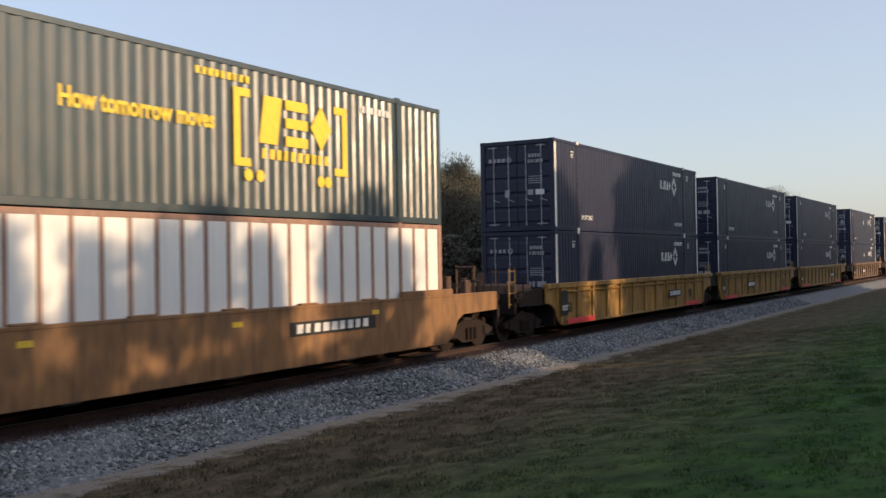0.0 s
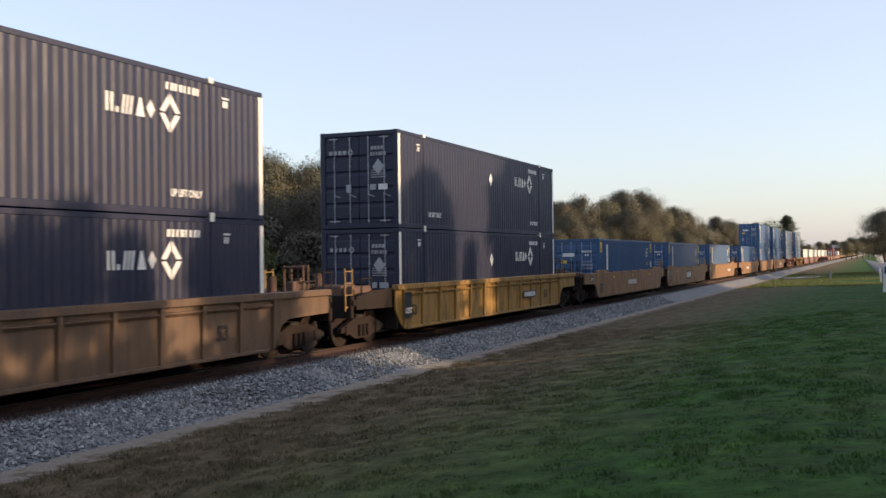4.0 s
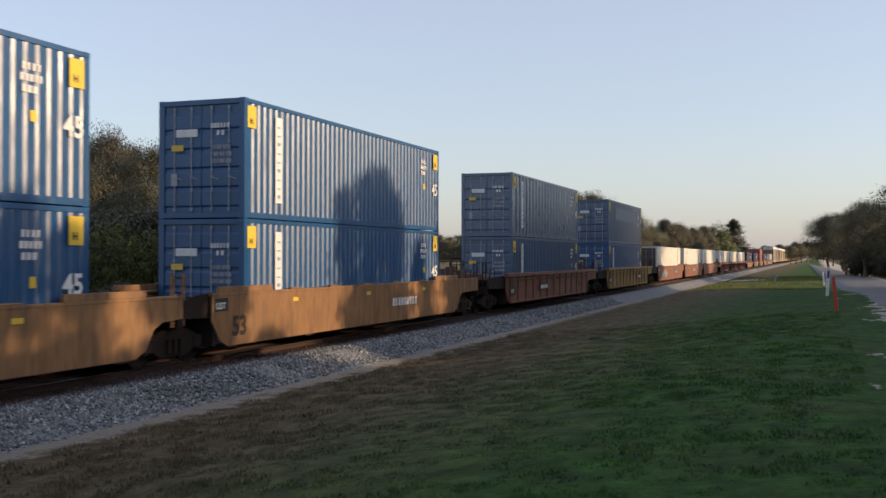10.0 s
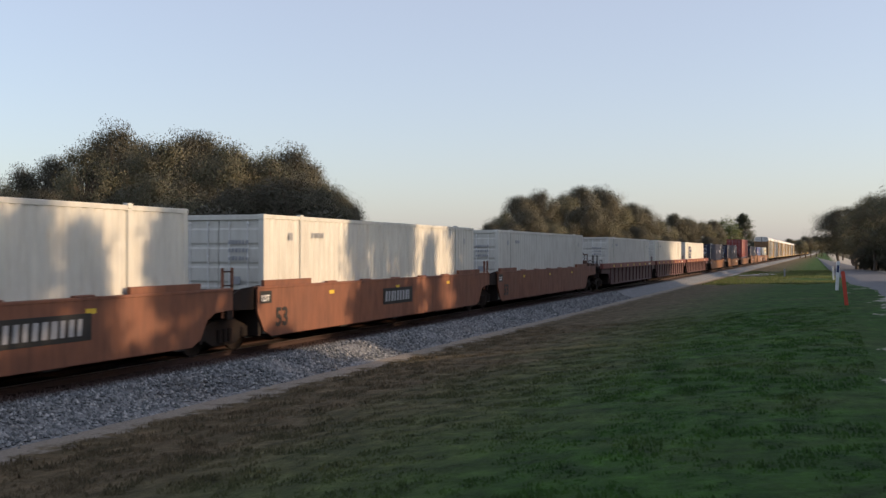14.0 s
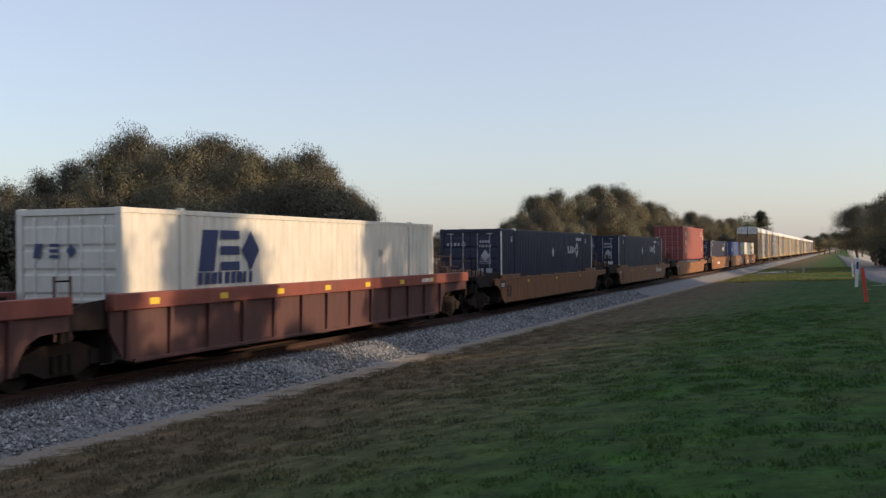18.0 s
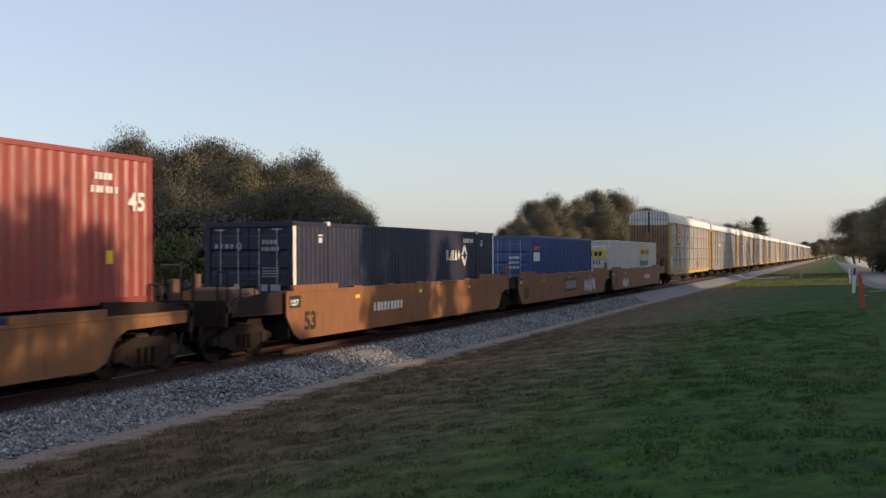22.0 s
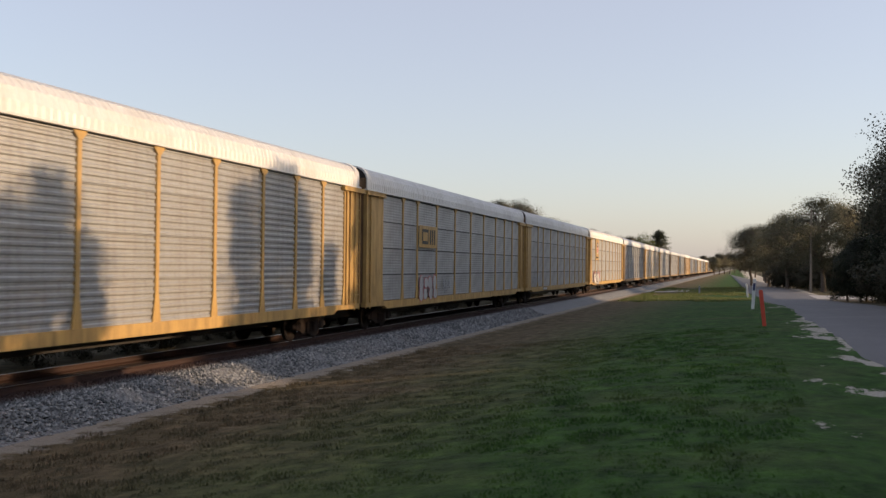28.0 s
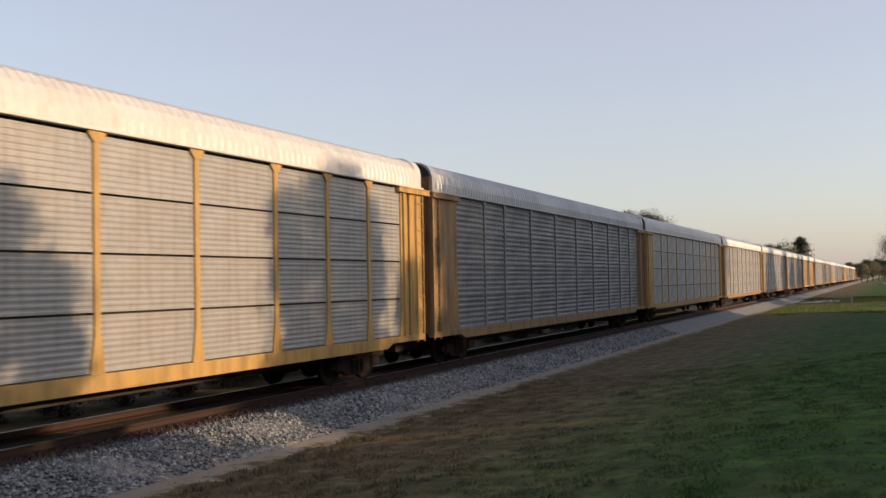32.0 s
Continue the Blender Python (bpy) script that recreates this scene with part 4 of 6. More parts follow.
@lru_cache(None)
def brake_mesh():
    s = Shape()
    for k in range(16):
        a, b = k * math.tau / 16, (k + 1) * math.tau / 16
        s.rod((0.28 * math.cos(a), 0, 0.28 * math.sin(a)), (0.28 * math.cos(b), 0, 0.28 * math.sin(b)), 0.018, 5)
    for k in range(4):
        a = k * math.tau / 4
        s.rod((0, 0, 0), (0.28 * math.cos(a), 0, 0.28 * math.sin(a)), 0.014, 5)
    s.rod((0, 0, 0), (0, 0, -0.9), 0.025, 6)
    return s.mesh("brake_wheel", BROWNSTEEL)


@lru_cache(None)
def gear_box_mesh():
    """Brake cylinder, reservoir and valve on one base plate over the truck."""
    s = Shape().box(-1.1, 1.2, 0.55, 2.0, 1.26, 1.33, 0.01).box(-0.5, 0.35, 0.8, 1.7, 1.30, 1.66, 0.05)
    s.rod((0.75, 0.85, 1.28), (0.75, 0.85, 1.98), 0.12, 10).rod((-0.8, 0.7, 1.48), (-0.8, 1.8, 1.48), 0.16, 12)
    s.box(0.95, 1.15, 1.2, 1.5, 1.28, 1.86, 0.03).rod((1.1, 1.75, 1.3), (1.1, 1.75, 2.25), 0.03, 6).rod((0.55, 1.75, 1.3), (0.55, 1.75, 2.25), 0.03, 6)
    return s.rod((0.55, 1.75, 2.2), (1.1, 1.75, 2.2), 0.03, 6).mesh("brake_gear", RUSTGEAR)


@lru_cache(None)
def hose_mesh():
    s = Shape()
    pts = [(0, 0.0, 0.75), (0.02, 0.10, 0.60), (-0.04, 0.20, 0.45), (-0.12, 0.28, 0.36), (-0.20, 0.36, 0.34)]
    for a, b in zip(pts, pts[1:]):
        s.rod(a, b, 0.028, 7)
    return s.rod((0, -0.2, 0.78), (0, 0.02, 0.75), 0.04, 8).mesh("air_hose", BLACKSTEEL)


@lru_cache(None)
def lever_mesh():
    s = Shape().rod((0.1, 0, 0.98), (1.2, 0, 0.98), 0.017, 6).rod((1.2, 0, 0.98), (1.28, 0.05, 0.62), 0.017, 6)
    for x in (0.4, 1.05):
        s.box(x - 0.03, x + 0.03, -0.06, 0.03, 0.93, 1.03, 0.005)
    return s.mesh("lifting_lever", BROWNSTEEL)


@lru_cache(None)
def rail_mesh():
    s = Shape()
    for y in (0.9, 1.5):
        s.rod((0, y, 0), (0, y, 0.55), 0.02, 6)
    return s.rod((0, 0.9, 0.55), (0, 1.5, 0.55), 0.02, 6).mesh("handrail", BROWNSTEEL)


def well_car(label, mat, ribbed, near, far, chord=None, ext=None, top=None):
    """One unit of a double-stack car. near and far: 'c' a coupled end over its own truck, 'a' an end hung on a shared truck."""
    root = tagged(new("well_car"), label, "railcar")
    chord = chord or mat
    reach = {'c': 2.75, 'a': 1.35}
    y0, y1 = -0.35, L53 + 0.35
    ends = [(y0, reach[near], -1), (y1, reach[far], 1)]
    hw = 1.47
    lo, hi = 0.31, top or (1.62 if ribbed else 1.52)
    a0, a1 = y0 - (reach[near] * 0.86 if ext is None else ext), y1 + reach[far] * 0.86
    # a side: deep between the trucks, cut up over the wheels at each end
    foot = 0.45
    poly = [(y0 + foot, lo), (y1 - foot, lo), (y1 - 0.12, lo + 0.14), (y1 + 0.15, 0.86), (y1 + 0.45, 1.0), (a1, 1.04), (a1, hi), (a0, hi), (a0, 1.04), (y0 - 0.45, 1.0), (y0 - 0.15, 0.86), (y0 + 0.12, lo + 0.14)]
    if ext is not None and ext < 0.5:      # a short end with a slanted lower corner
        poly = poly[:8] + [(a0, 0.92), (y0 + 0.12, lo + 0.14)]
    for sx in (1, -1):
        turn = None if sx > 0 else (0, 0, math.pi)
        flip = (lambda y: y) if sx > 0 else (lambda y: L53 - y)
        at = (sx * hw, 0 if sx > 0 else L53, 0)
        key = (near, far) if sx > 0 else (far, near)
        pl = poly if sx > 0 else [(L53 - y, z) for y, z in poly]
        sill = piece("side_sill", Shape().prism(pl, -0.05, 0.0).mesh("side_sill", mat), root, at, turn)
        b0, b1 = (a0, a1) if sx > 0 else (L53 - a1, L53 - a0)
        if ribbed:
            deep = chord is not mat
            piece("top_chord", Shape().box(-0.12, 0.095, b0, b1, hi - (0.30 if deep else 0.14), hi + 0.02, 0.015).mesh("top_chord", chord), root, at, turn)
            piece("bottom_chord", Shape().box(-0.06, 0.05, 0.1, L53 - 0.1, lo - 0.01, lo + 0.07, 0.01).mesh("bottom_chord", mat), root, at, turn)
            n = 12
            w = (L53 + 0.2) / n
            for i in range(n + 1):
                piece("rib", rib_mesh(lo + 0.04, hi - (0.30 if deep else 0.14), 0.085, mat), root, (sx * hw, -0.1 + i * w, 0), turn)
            if not deep:
                for i in range(n):
                    piece("shelf_angle", step_mesh(w - 0.02, mat), root, (sx * hw, -0.1 + (i if sx > 0 else i + 1) * w, hi - 0.33), turn)
        else:
            piece("top_chord", Shape().box(-0.14, 0.012, b0, b1, hi - 0.05, hi + 0.015, 0.01).mesh("top_chord", chord), root, at, turn)
            for y in (y0 + 0.1, y1 - 2.5):
                yy = y if sx > 0 else L53 - y - 2.4
                piece("raised_guide", box_mesh("raised_guide", -0.09, 0.008, 0, 2.4, hi + 0.012, hi + 0.16, mat), root, (sx * hw, yy if sx > 0 else yy + 2.4, 0), turn)
            for k in range(5):
                piece("container_guide", box_mesh("container_guide", -0.12, 0.004, -0.28, 0.28, hi + 0.012, hi + 0.055, mat, 0.015), root, (sx * hw, 3.4 + k * 2.25, 0), turn)
    for y in (0.4, 4.2, 7.9, 11.6, 15.4):
        piece("cross_beam", box_mesh("cross_beam", -1.42, 1.42, -0.2, 0.2, 0.26, 0.345, BLACKSTEEL), root, (0, y, 0))
    for (y, r, d), kind in zip(ends, (near, far)):
        plat = piece("end_platform", end_platform_mesh(r, BROWNSTEEL), root, (0, y, 0), None if d > 0 else (0, 0, math.pi))
        piece("bulkhead", box_mesh("bulkhead", -1.40, 1.40, -0.06, 0.06, 0.34, 1.45, BROWNSTEEL), root, (0, y, 0))
        if kind == 'c':
            truck(root, y + d * 1.55)
            piece("coupler", coupler_mesh(), root, (0, y + d * (r - 0.28), 0), None if d > 0 else (0, 0, math.pi))
            for x in (-1.25, 1.25):
                piece("ladder", grab_mesh(mat if d < 0 and mat is YELLOW else BROWNSTEEL), root, (x, y + d * (r - 0.06), 1.0), (0, 0, radians(90)))
            piece("air_hose", hose_mesh(), root, (0.35, y + d * (r + 0.1), 0), None if d > 0 else (0, 0, math.pi))
            piece("lifting_lever", lever_mesh(), root, (0, y + d * (r + 0.02), 0), None if d > 0 else (0, 0, math.pi))
            piece("handrail", rail_mesh(), root, (1.28, y + d * 0.5, 1.3), None if d > 0 else (0, 0, math.pi))
            if d > 0:
                piece("brake_wheel", brake_mesh(), root, (0.55, y + d * (r - 0.35), 2.05))
            piece("brake_gear", gear_box_mesh(), root, (0, y, 0), None if d > 0 else (0, 0, math.pi))
        else:
            if d > 0:
                truck(root, y + 1.40)
            piece("ladder", grab_mesh(mat), root, (1.28, y + d * (r - 0.15), 0.85), (0, 0, radians(90)))
    return root


def car_number(root, y, z=0.72, w=1.5, h=0.30, x=1.476, board=True, ink=None):
    if board:
        placard(w, h, BLACKMARK, root, x, y, z, name="number_board", label="black board with white bars")
    bars(w * 0.86, h * 0.62, 9, ink or WHITEMARK, root, x + 0.006, y + w * 0.07, z + h * 0.19, seed=int(y * 3))


def fifty_three(root, y, z=0.66, size=0.52, x=1.478, mat=None):
    write("53", size, mat or BLACKMARK, root, x, y, z)


# ---- covered car carriers
@lru_cache(None)
def rack_panel(w, h, mat, pitch, deep=0.010):
    n = max(3, round(h / pitch))
    p, line = h / n, []
    for i in range(n):
        line += [(i * p, 0.0), (i * p + p * 0.3, 0.0), (i * p + p * 0.48, -deep), (i * p + p * 0.8, -deep)]
    line.append((h, 0.0))
    m = len(line)
    s = Shape().add([(x, y, z) for y in (0, w) for z, x in line], [(i, i + 1, m + i + 1, m + i) for i in range(m - 1)])
    s.add([(-0.045, 0, 0), (-0.045, w, 0), (-0.045, w, h), (-0.045, 0, h)], [(0, 1, 2, 3)])
    s.box(-0.04, 0.004, 0, w, -0.012, 0.018).box(-0.04, 0.004, 0, w, h - 0.018, h + 0.012)
    return s.mesh("side_panel", mat)


@lru_cache(None)
def rack_post(mat, wide):
    s = Shape().box(-0.03, 0.035, -0.07 * wide, 0.07 * wide, 1.02, 5.0, 0.01)
    s.prism([(-0.06 * wide, 1.75), (0.06 * wide, 1.75), (0.17 * wide, 1.03), (-0.17 * wide, 1.03)], 0.0, 0.033)
    s.prism([(-0.06 * wide, 4.80), (0.06 * wide, 4.80), (0.20 * wide, 4.93), (0.20 * wide, 5.02), (-0.20 * wide, 5.02), (-0.20 * wide, 4.93)], 0.0, 0.045)
    return s.mesh("side_post", mat)


RACK = 27.15
POSTS = [1.80, 4.20, 6.05, 8.80, 11.75, 14.60, 17.20, 19.85, 22.00, 24.00, 25.85]      # along a car, uneven bays
ROOF_LINE = [(1.60, 4.99), (1.59, 5.26), (1.52, 5.52), (1.36, 5.71), (1.05, 5.83), (0.55, 5.89), (0.0, 5.91)]


@lru_cache(None)
def rack_roof(mat):
    prof = ROOF_LINE + [(-x, z) for x, z in reversed(ROOF_LINE[:-1])]
    s, n = Shape(), len(prof)
    ys = []
    y = 0.35
    while y < RACK - 0.35:
        ys += [(y, 0.0), (y + 0.10, 0.0), (y + 0.13, 0.014), (y + 0.20, 0.014)]
        y += 0.23
    v = [(x * (1 + d / 1.6), y, z + d * (z - 4.5)) for y, d in ys for x, z in prof]
    s.add(v, [(j * n + i, j * n + i + 1, j * n + n + i + 1, j * n + n + i) for j in range(len(ys) - 1) for i in range(n - 1)])
    return s.mesh("roof", mat)


END_LINE = [(1.57, 1.0), (1.57, 5.40), (1.53, 5.56), (1.42, 5.71), (1.22, 5.82), (1.05, 5.85)]      # an end wall: flat top, clipped corners


def end_top(x):
    """Height of the end wall at a distance from its middle."""
    for (xa, za), (xb, zb) in zip(END_LINE[1:], END_LINE[2:]):
        if xb <= x <= xa:
            return zb + (za - zb) * (x - xb) / (xa - xb)
    return END_LINE[-1][1]


@lru_cache(None)
def rack_cap(mat):
    """The raised end of the roof."""
    side = [(1.58, 4.98)] + [(x + 0.01, z + 0.01) for x, z in END_LINE[1:]]
    return Shape().prism(side + [(-x, z) for x, z in reversed(side)], 0.10, 0.44, 1).mesh("roof_end", mat)


@lru_cache(None)
def rack_backing():
    """The dark folds behind the slats of the end doors."""
    side = [(x - 0.03, z - 0.03) for x, z in END_LINE]
    return Shape().prism(side + [(-x, z) for x, z in reversed(side)], 0.062, 0.098, 1).mesh("door_backing", BLACKSTEEL)


@lru_cache(None)
def slat_mesh(x0, x1, lower):
    """An upright slat of an end door: its long painted part, or one of the pale pieces above it."""
    if lower == 0:
        return Shape().box(x0, x1, 0.012, 0.061, 1.0, 4.775, 0.008).mesh("slat", DOORBROWN)
    z0, za, zb = (4.78, 5.18, 5.18) if lower == 1 else (5.205, end_top(abs(x0)), end_top(abs(x1)))
    return Shape().prism([(x0, z0), (x1, z0), (x1, zb), (x0, za)], 0.025, 0.061, 1).mesh("slat", ROOFS[0])


@lru_cache(None)
def rack_door(mat):
    """A far end door: one pressed sheet."""
    line, n = [], 7
    p = 1.5 / n
    for i in range(n):
        line += [(i * p, 0.02), (i * p + p * 0.8, 0.02), (i * p + p * 0.82, 0.06), (i * p + p * 0.98, 0.06)]
    line += [(1.5, 0.02), (1.5, 0.061), (0.0, 0.061)]
    return Shape().prism(line, 1.0, 5.42, 2).mesh("end_door", mat)


@lru_cache(None)
def rack_ladder(mat):
    s = Shape()
    for y in (-0.21, 0.21):
        s.rod((0, y, 0.85), (0, y, 4.9), 0.022, 6)
    for k in range(11):
        s.rod((0, -0.21, 1.0 + 0.36 * k), (0, 0.21, 1.0 + 0.36 * k), 0.014, 5)
    return s.mesh("ladder", mat)


def car_carrier(galv, roof, posts, label, slits=True, tiered=True, lead=False):
    """A covered car carrier: sill, posts, tiers of corrugated panels, rounded ribbed roof, end doors."""
    root = tagged(new("car_carrier"), label, "railcar")
    e, nb = POSTS[0], len(POSTS) - 1
    yellow = RACKYELLOW if slits or posts is RACKYELLOW else RACKRUST
    for sx in (1, -1):
        turn = None if sx > 0 else (0, 0, math.pi)
        fy = (lambda y: y) if sx > 0 else (lambda y: RACK - y)
        X = sx * 1.53
        def put(name, me, y):
            piece(name, me, root, (X, fy(y), 0), turn)
        put("side_sill", box_sill(yellow), 0)
        tiers = 4 if sx > 0 and tiered else 1
        h = (4.945 - 1.06) / tiers
        gap = 0.065 if slits else 0.012
        for i in range(nb):
            for k in range(tiers):
                me = rack_panel(POSTS[i + 1] - POSTS[i], h - gap, galv, 0.10 if slits else 0.165, 0.007 if slits else 0.026)
                piece("side_panel", me, root, (X, fy(POSTS[i]), 1.06 + k * h + gap / 2), turn)
        # a black sheet stands in for the unlit inside behind the slots
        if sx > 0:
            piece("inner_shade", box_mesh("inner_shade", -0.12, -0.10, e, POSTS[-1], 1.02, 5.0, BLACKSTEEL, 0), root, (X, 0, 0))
        for i in range(nb + 1):
            if i in (0, nb):
                put("end_post", rack_post(yellow, 1.1), POSTS[i])
            else:
                put("side_post", rack_post(posts, 1.0 if posts is RACKYELLOW else 0.6), POSTS[i])
        put("end_panel", end_panel_mesh(yellow, e), 0.0)
        put("end_panel", end_panel_mesh(yellow, RACK - POSTS[-1]), POSTS[-1])
        put("eave_rail", box_mesh("eave_rail", -0.06, 0.10, 0.02, RACK - 0.02, 4.985, 5.04, roof), 0)
        put("header", header_mesh(yellow), 0.0)
        put("header", header_mesh(yellow), POSTS[-1] - 0.3)
        for y in (0.27, RACK - 0.27):
            piece("ladder", rack_ladder(yellow), root, (sx * 1.60, y, 0))
    piece("deck", box_mesh("deck", -1.45, 1.45, 0.1, RACK - 0.1, 0.92, 1.04, BLACKSTEEL), root)
    piece("centre_sill", box_mesh("centre_sill", -0.35, 0.35, 0.1, RACK - 0.1, 0.48, 0.92, BLACKSTEEL), root)
    piece("roof", rack_roof(roof), root)
    for y, turn in ((0.0, None), (RACK, (0, 0, math.pi))):
        piece("roof_end", rack_cap(roof), root, (0, y, 0), turn)
        piece("door_backing", rack_backing(), root, (0, y, 0), turn)
        if lead and turn is None:
            p = 1.50 / 7
            for q in range(14):
                x = (0.055 + (q % 7) * p) * (1 if q < 7 else -1)
                w = p if q < 7 else -p
                x0, x1 = sorted((x + w * 0.1, x + w * 0.9))
                for level in (0, 1, 2):
                    piece("slat", slat_mesh(x0, x1, level), root, (0, y, 0))
            for x in (-0.78, 0.78):
                piece("cross_plate", box_mesh("cross_plate", -0.69, 0.69, -0.004, 0.02, 2.25, 2.95, DOORBROWN), root, (x, y, 0))
            piece("centre_strip", box_mesh("centre_strip", -0.05, 0.05, 0.03, 0.06, 1.0, 4.2, DOORBROWN), root, (0, y, 0))
        else:
            for x in (-1.53, 0.03):
                piece("end_door", rack_door(DOORBROWN), root, (x, y, 0) if turn is None else (-x, y, 0), turn)
        piece("coupler", coupler_mesh(), root, (0, y - 0.35 if turn is None else y + 0.35, 0), (0, 0, math.pi) if turn is None else None)
    for y in (3.0, RACK - 3.0):
        truck(root, y)
    return root


@lru_cache(None)
def box_sill(mat):
    poly = [(0.02, 0.90), (2.0, 0.90), (2.3, 0.78), (RACK - 2.3, 0.78), (RACK - 2.0, 0.90), (RACK - 0.02, 0.90), (RACK - 0.02, 1.06), (0.02, 1.06)]
    return Shape().prism(poly, -0.1, 0.07).mesh("side_sill", mat)


@lru_cache(None)
def header_mesh(mat):
    """The proud lintel over an end panel."""
    s = Shape().box(-0.05, 0.13, 0.0, 1.9, 4.84, 4.975, 0.012)
    return s.box(0.0, 0.15, 0.0, 1.9, 4.83, 4.855).box(0.0, 0.15, 0.0, 1.9, 4.955, 4.98).mesh("header", mat)


@lru_cache(None)
def end_panel_mesh(mat, e):
    line = [(-0.06, 0.02), (0.09, 0.02), (0.09, 0.10), (0.02, 0.115), (0.02, e * 0.28), (-0.05, e * 0.285), (-0.05, e * 0.325), (0.05, e * 0.33), (0.05, e * 0.36), (0.03, e * 0.37), (0.03, e - 0.08), (-0.06, e - 0.08)]
    return Shape().prism(line, 1.05, 4.96, 2).mesh("end_panel", mat)


# ---- the consist
def sit(proto, used, u, dy, z, tag=None):
    """The prototype itself the first time, then copies of it."""
    ob = copy_thing(proto, Matrix.Identity(4)) if proto in used else proto
    used.add(proto)
    return start(ob, u, dy, z)


@lru_cache(None)
def emblem_block(k, w, h, mat):
    """Plain shapes of an emblem: a slanted block, stacked bars, a lozenge."""
    s = Shape()
    if k == 0:
        s.prism([(-w, -h), (w * 0.55, -h), (w, h), (-w * 0.55, h)], -0.003, 0.003)
    elif k == 1:
        for z in (-1.0, -0.22, 0.56):
            s.box(-0.003, 0.003, -w, w, z * h, (z + 0.44) * h)
    else:
        s.prism([(-w, 0), (0, -h), (w, 0), (0, h)], -0.003, 0.003)
    return s.mesh("emblem_block", mat)


USED = set()
SLOT45, SLOT40 = (L53 - L45) / 2, (L53 - L40) / 2
FLOOR, SECOND = 0.36, 0.36 + TALL


def consist():
    # unit: distance, paint, ribbed, near end, far end, top chord, words
    yellow_r = "weathered yellow ribbed well car with rust-stained top chord"
    ochre_s = "weathered ochre well car with plain smooth sides"
    cars = [
        (-15.8, OCHRE, False, 'c', 'a', None, ochre_s), (3.87, OCHRE, False, 'a', 'c', None, ochre_s),
        (27.33, YELLOW, True, 'c', 'a', None, yellow_r), (47.01, YELLOW, True, 'a', 'a', None, yellow_r), (66.81, YELLOW, True, 'a', 'c', None, yellow_r),
        (90.23, DULL, True, 'c', 'c', None, "dull brown ribbed well car, heavily weathered"), (113.77, YELLOW, True, 'c', 'c', None, yellow_r),
        (137.3, OCHRE, False, 'c', 'a', None, ochre_s), (156.88, OCHRE, False, 'a', 'a', None, ochre_s), (176.53, OCHRE, False, 'a', 'c', None, ochre_s),
        (199.9, OCHRE, False, 'c', 'a', None, ochre_s), (219.88, OCHRE, False, 'a', 'a', None, ochre_s), (239.28, OCHRE, False, 'a', 'c', None, ochre_s),
        (262.82, TERRA, True, 'c', 'c', None, "rust-red ribbed well car, faded and streaked"), (286.22, YELLOW, True, 'c', 'c', None, yellow_r),
        (309.49, TERRA, False, 'c', 'a', None, "terracotta well car with smooth streaked sides"), (328.86, TERRA, False, 'a', 'a', None, "terracotta well car with smooth streaked sides"), (348.31, TERRA, False, 'a', 'c', None, "terracotta well car with smooth streaked sides"),
        (371.8, MAROON, True, 'c', 'a', REDCHORD, "maroon ribbed well car with a deep red top chord"), (391.15, MAROON, True, 'a', 'a', REDCHORD, "maroon ribbed well car with a deep red top chord"), (410.49, MAROON, True, 'a', 'c', REDCHORD, "maroon ribbed well car with a deep red top chord"),
        (433.97, ORANGE, False, 'c', 'c', None, "orange-brown well car with smooth sides"), (457.39, ORANGE, False, 'c', 'c', None, "orange-brown well car with smooth sides"), (480.85, ORANGE, False, 'c', 'c', None, "orange-brown well car with smooth sides"),
        (504.54, ORANGE, False, 'c', 'a', None, "orange-brown well car with smooth sides"), (524.15, ORANGE, False, 'a', 'a', None, "orange-brown well car with smooth sides and spray paint"), (543.29, ORANGE, False, 'a', 'c', None, "orange-brown well car with smooth sides and spray paint"),
    ]
    made = {}
    for i, (u, mat, rib, a, b, chord, words) in enumerate(cars):
        ext = 0.2 if a == 'a' else None if 130 < u < 200 or u < 27 or u == 371.8 else 0.8 if u < 100 or 430 < u < 490 else 0.25
        car = well_car(words, mat, rib, a, b, chord, ext, 1.27 if 430 < u < 490 else None)
        made[u] = car
        start(car, u)
        if rib and chord is None:
            car_number(car, 4.9 if i % 2 else 10.8, 0.78, 1.6, 0.28, 1.565)
            for y in (0.42, 13.75):
                fifty_three(car, y, 0.70, 0.44, 1.486)
            placard(0.5, 0.78, BLACKMARK, car, 1.566, -0.12 if a != 'c' else -0.2, 0.62, name="data_board")
            write("125T", 0.22, WHITEMARK, car, 1.572, -0.16, 0.78)
        elif rib:
            for k in range(7):
                placard(0.30, 0.13, YELLOWPLATE, car, 1.57, 0.5 + 2.4 * k, 1.40, name="yellow_reflector")
            bars(0.9, 0.12, 5, WHITEMARK, car, 1.57, L53 - 1.6, 1.40, seed=i)
        else:
            fifty_three(car, 0.28, 0.54, 0.64)
            placard(0.55, 0.30, BLACKMARK, car, 1.476, -1.0 if ext is None and a == "a" else -0.45 if ext is not None else -1.6, 0.9 if 430 < u < 490 else 1.12, name="data_board")
            write("125T", 0.2, WHITEMARK, car, 1.482, -0.98 if ext is None and a == "a" else -0.43 if ext is not None else -1.58, 0.96 if 430 < u < 490 else 1.18)
            for y in (3.2, 7.8, 12.4):
                placard(0.28, 0.10, YELLOWPLATE, car, 1.475, y, 1.05 if 430 < u < 490 else 1.22, name="yellow_reflector")
    for u in (27.33, 47.01, 66.81):
        for y in (0.3, L53 - 2.9):
            placard(2.25, 0.17, REDMARK, made[u], 1.57, y, 0.33, name="red_strip", label="bright red reflective strip")
    car_number(made[3.87], 9.47, 0.92, 3.06, 0.29)
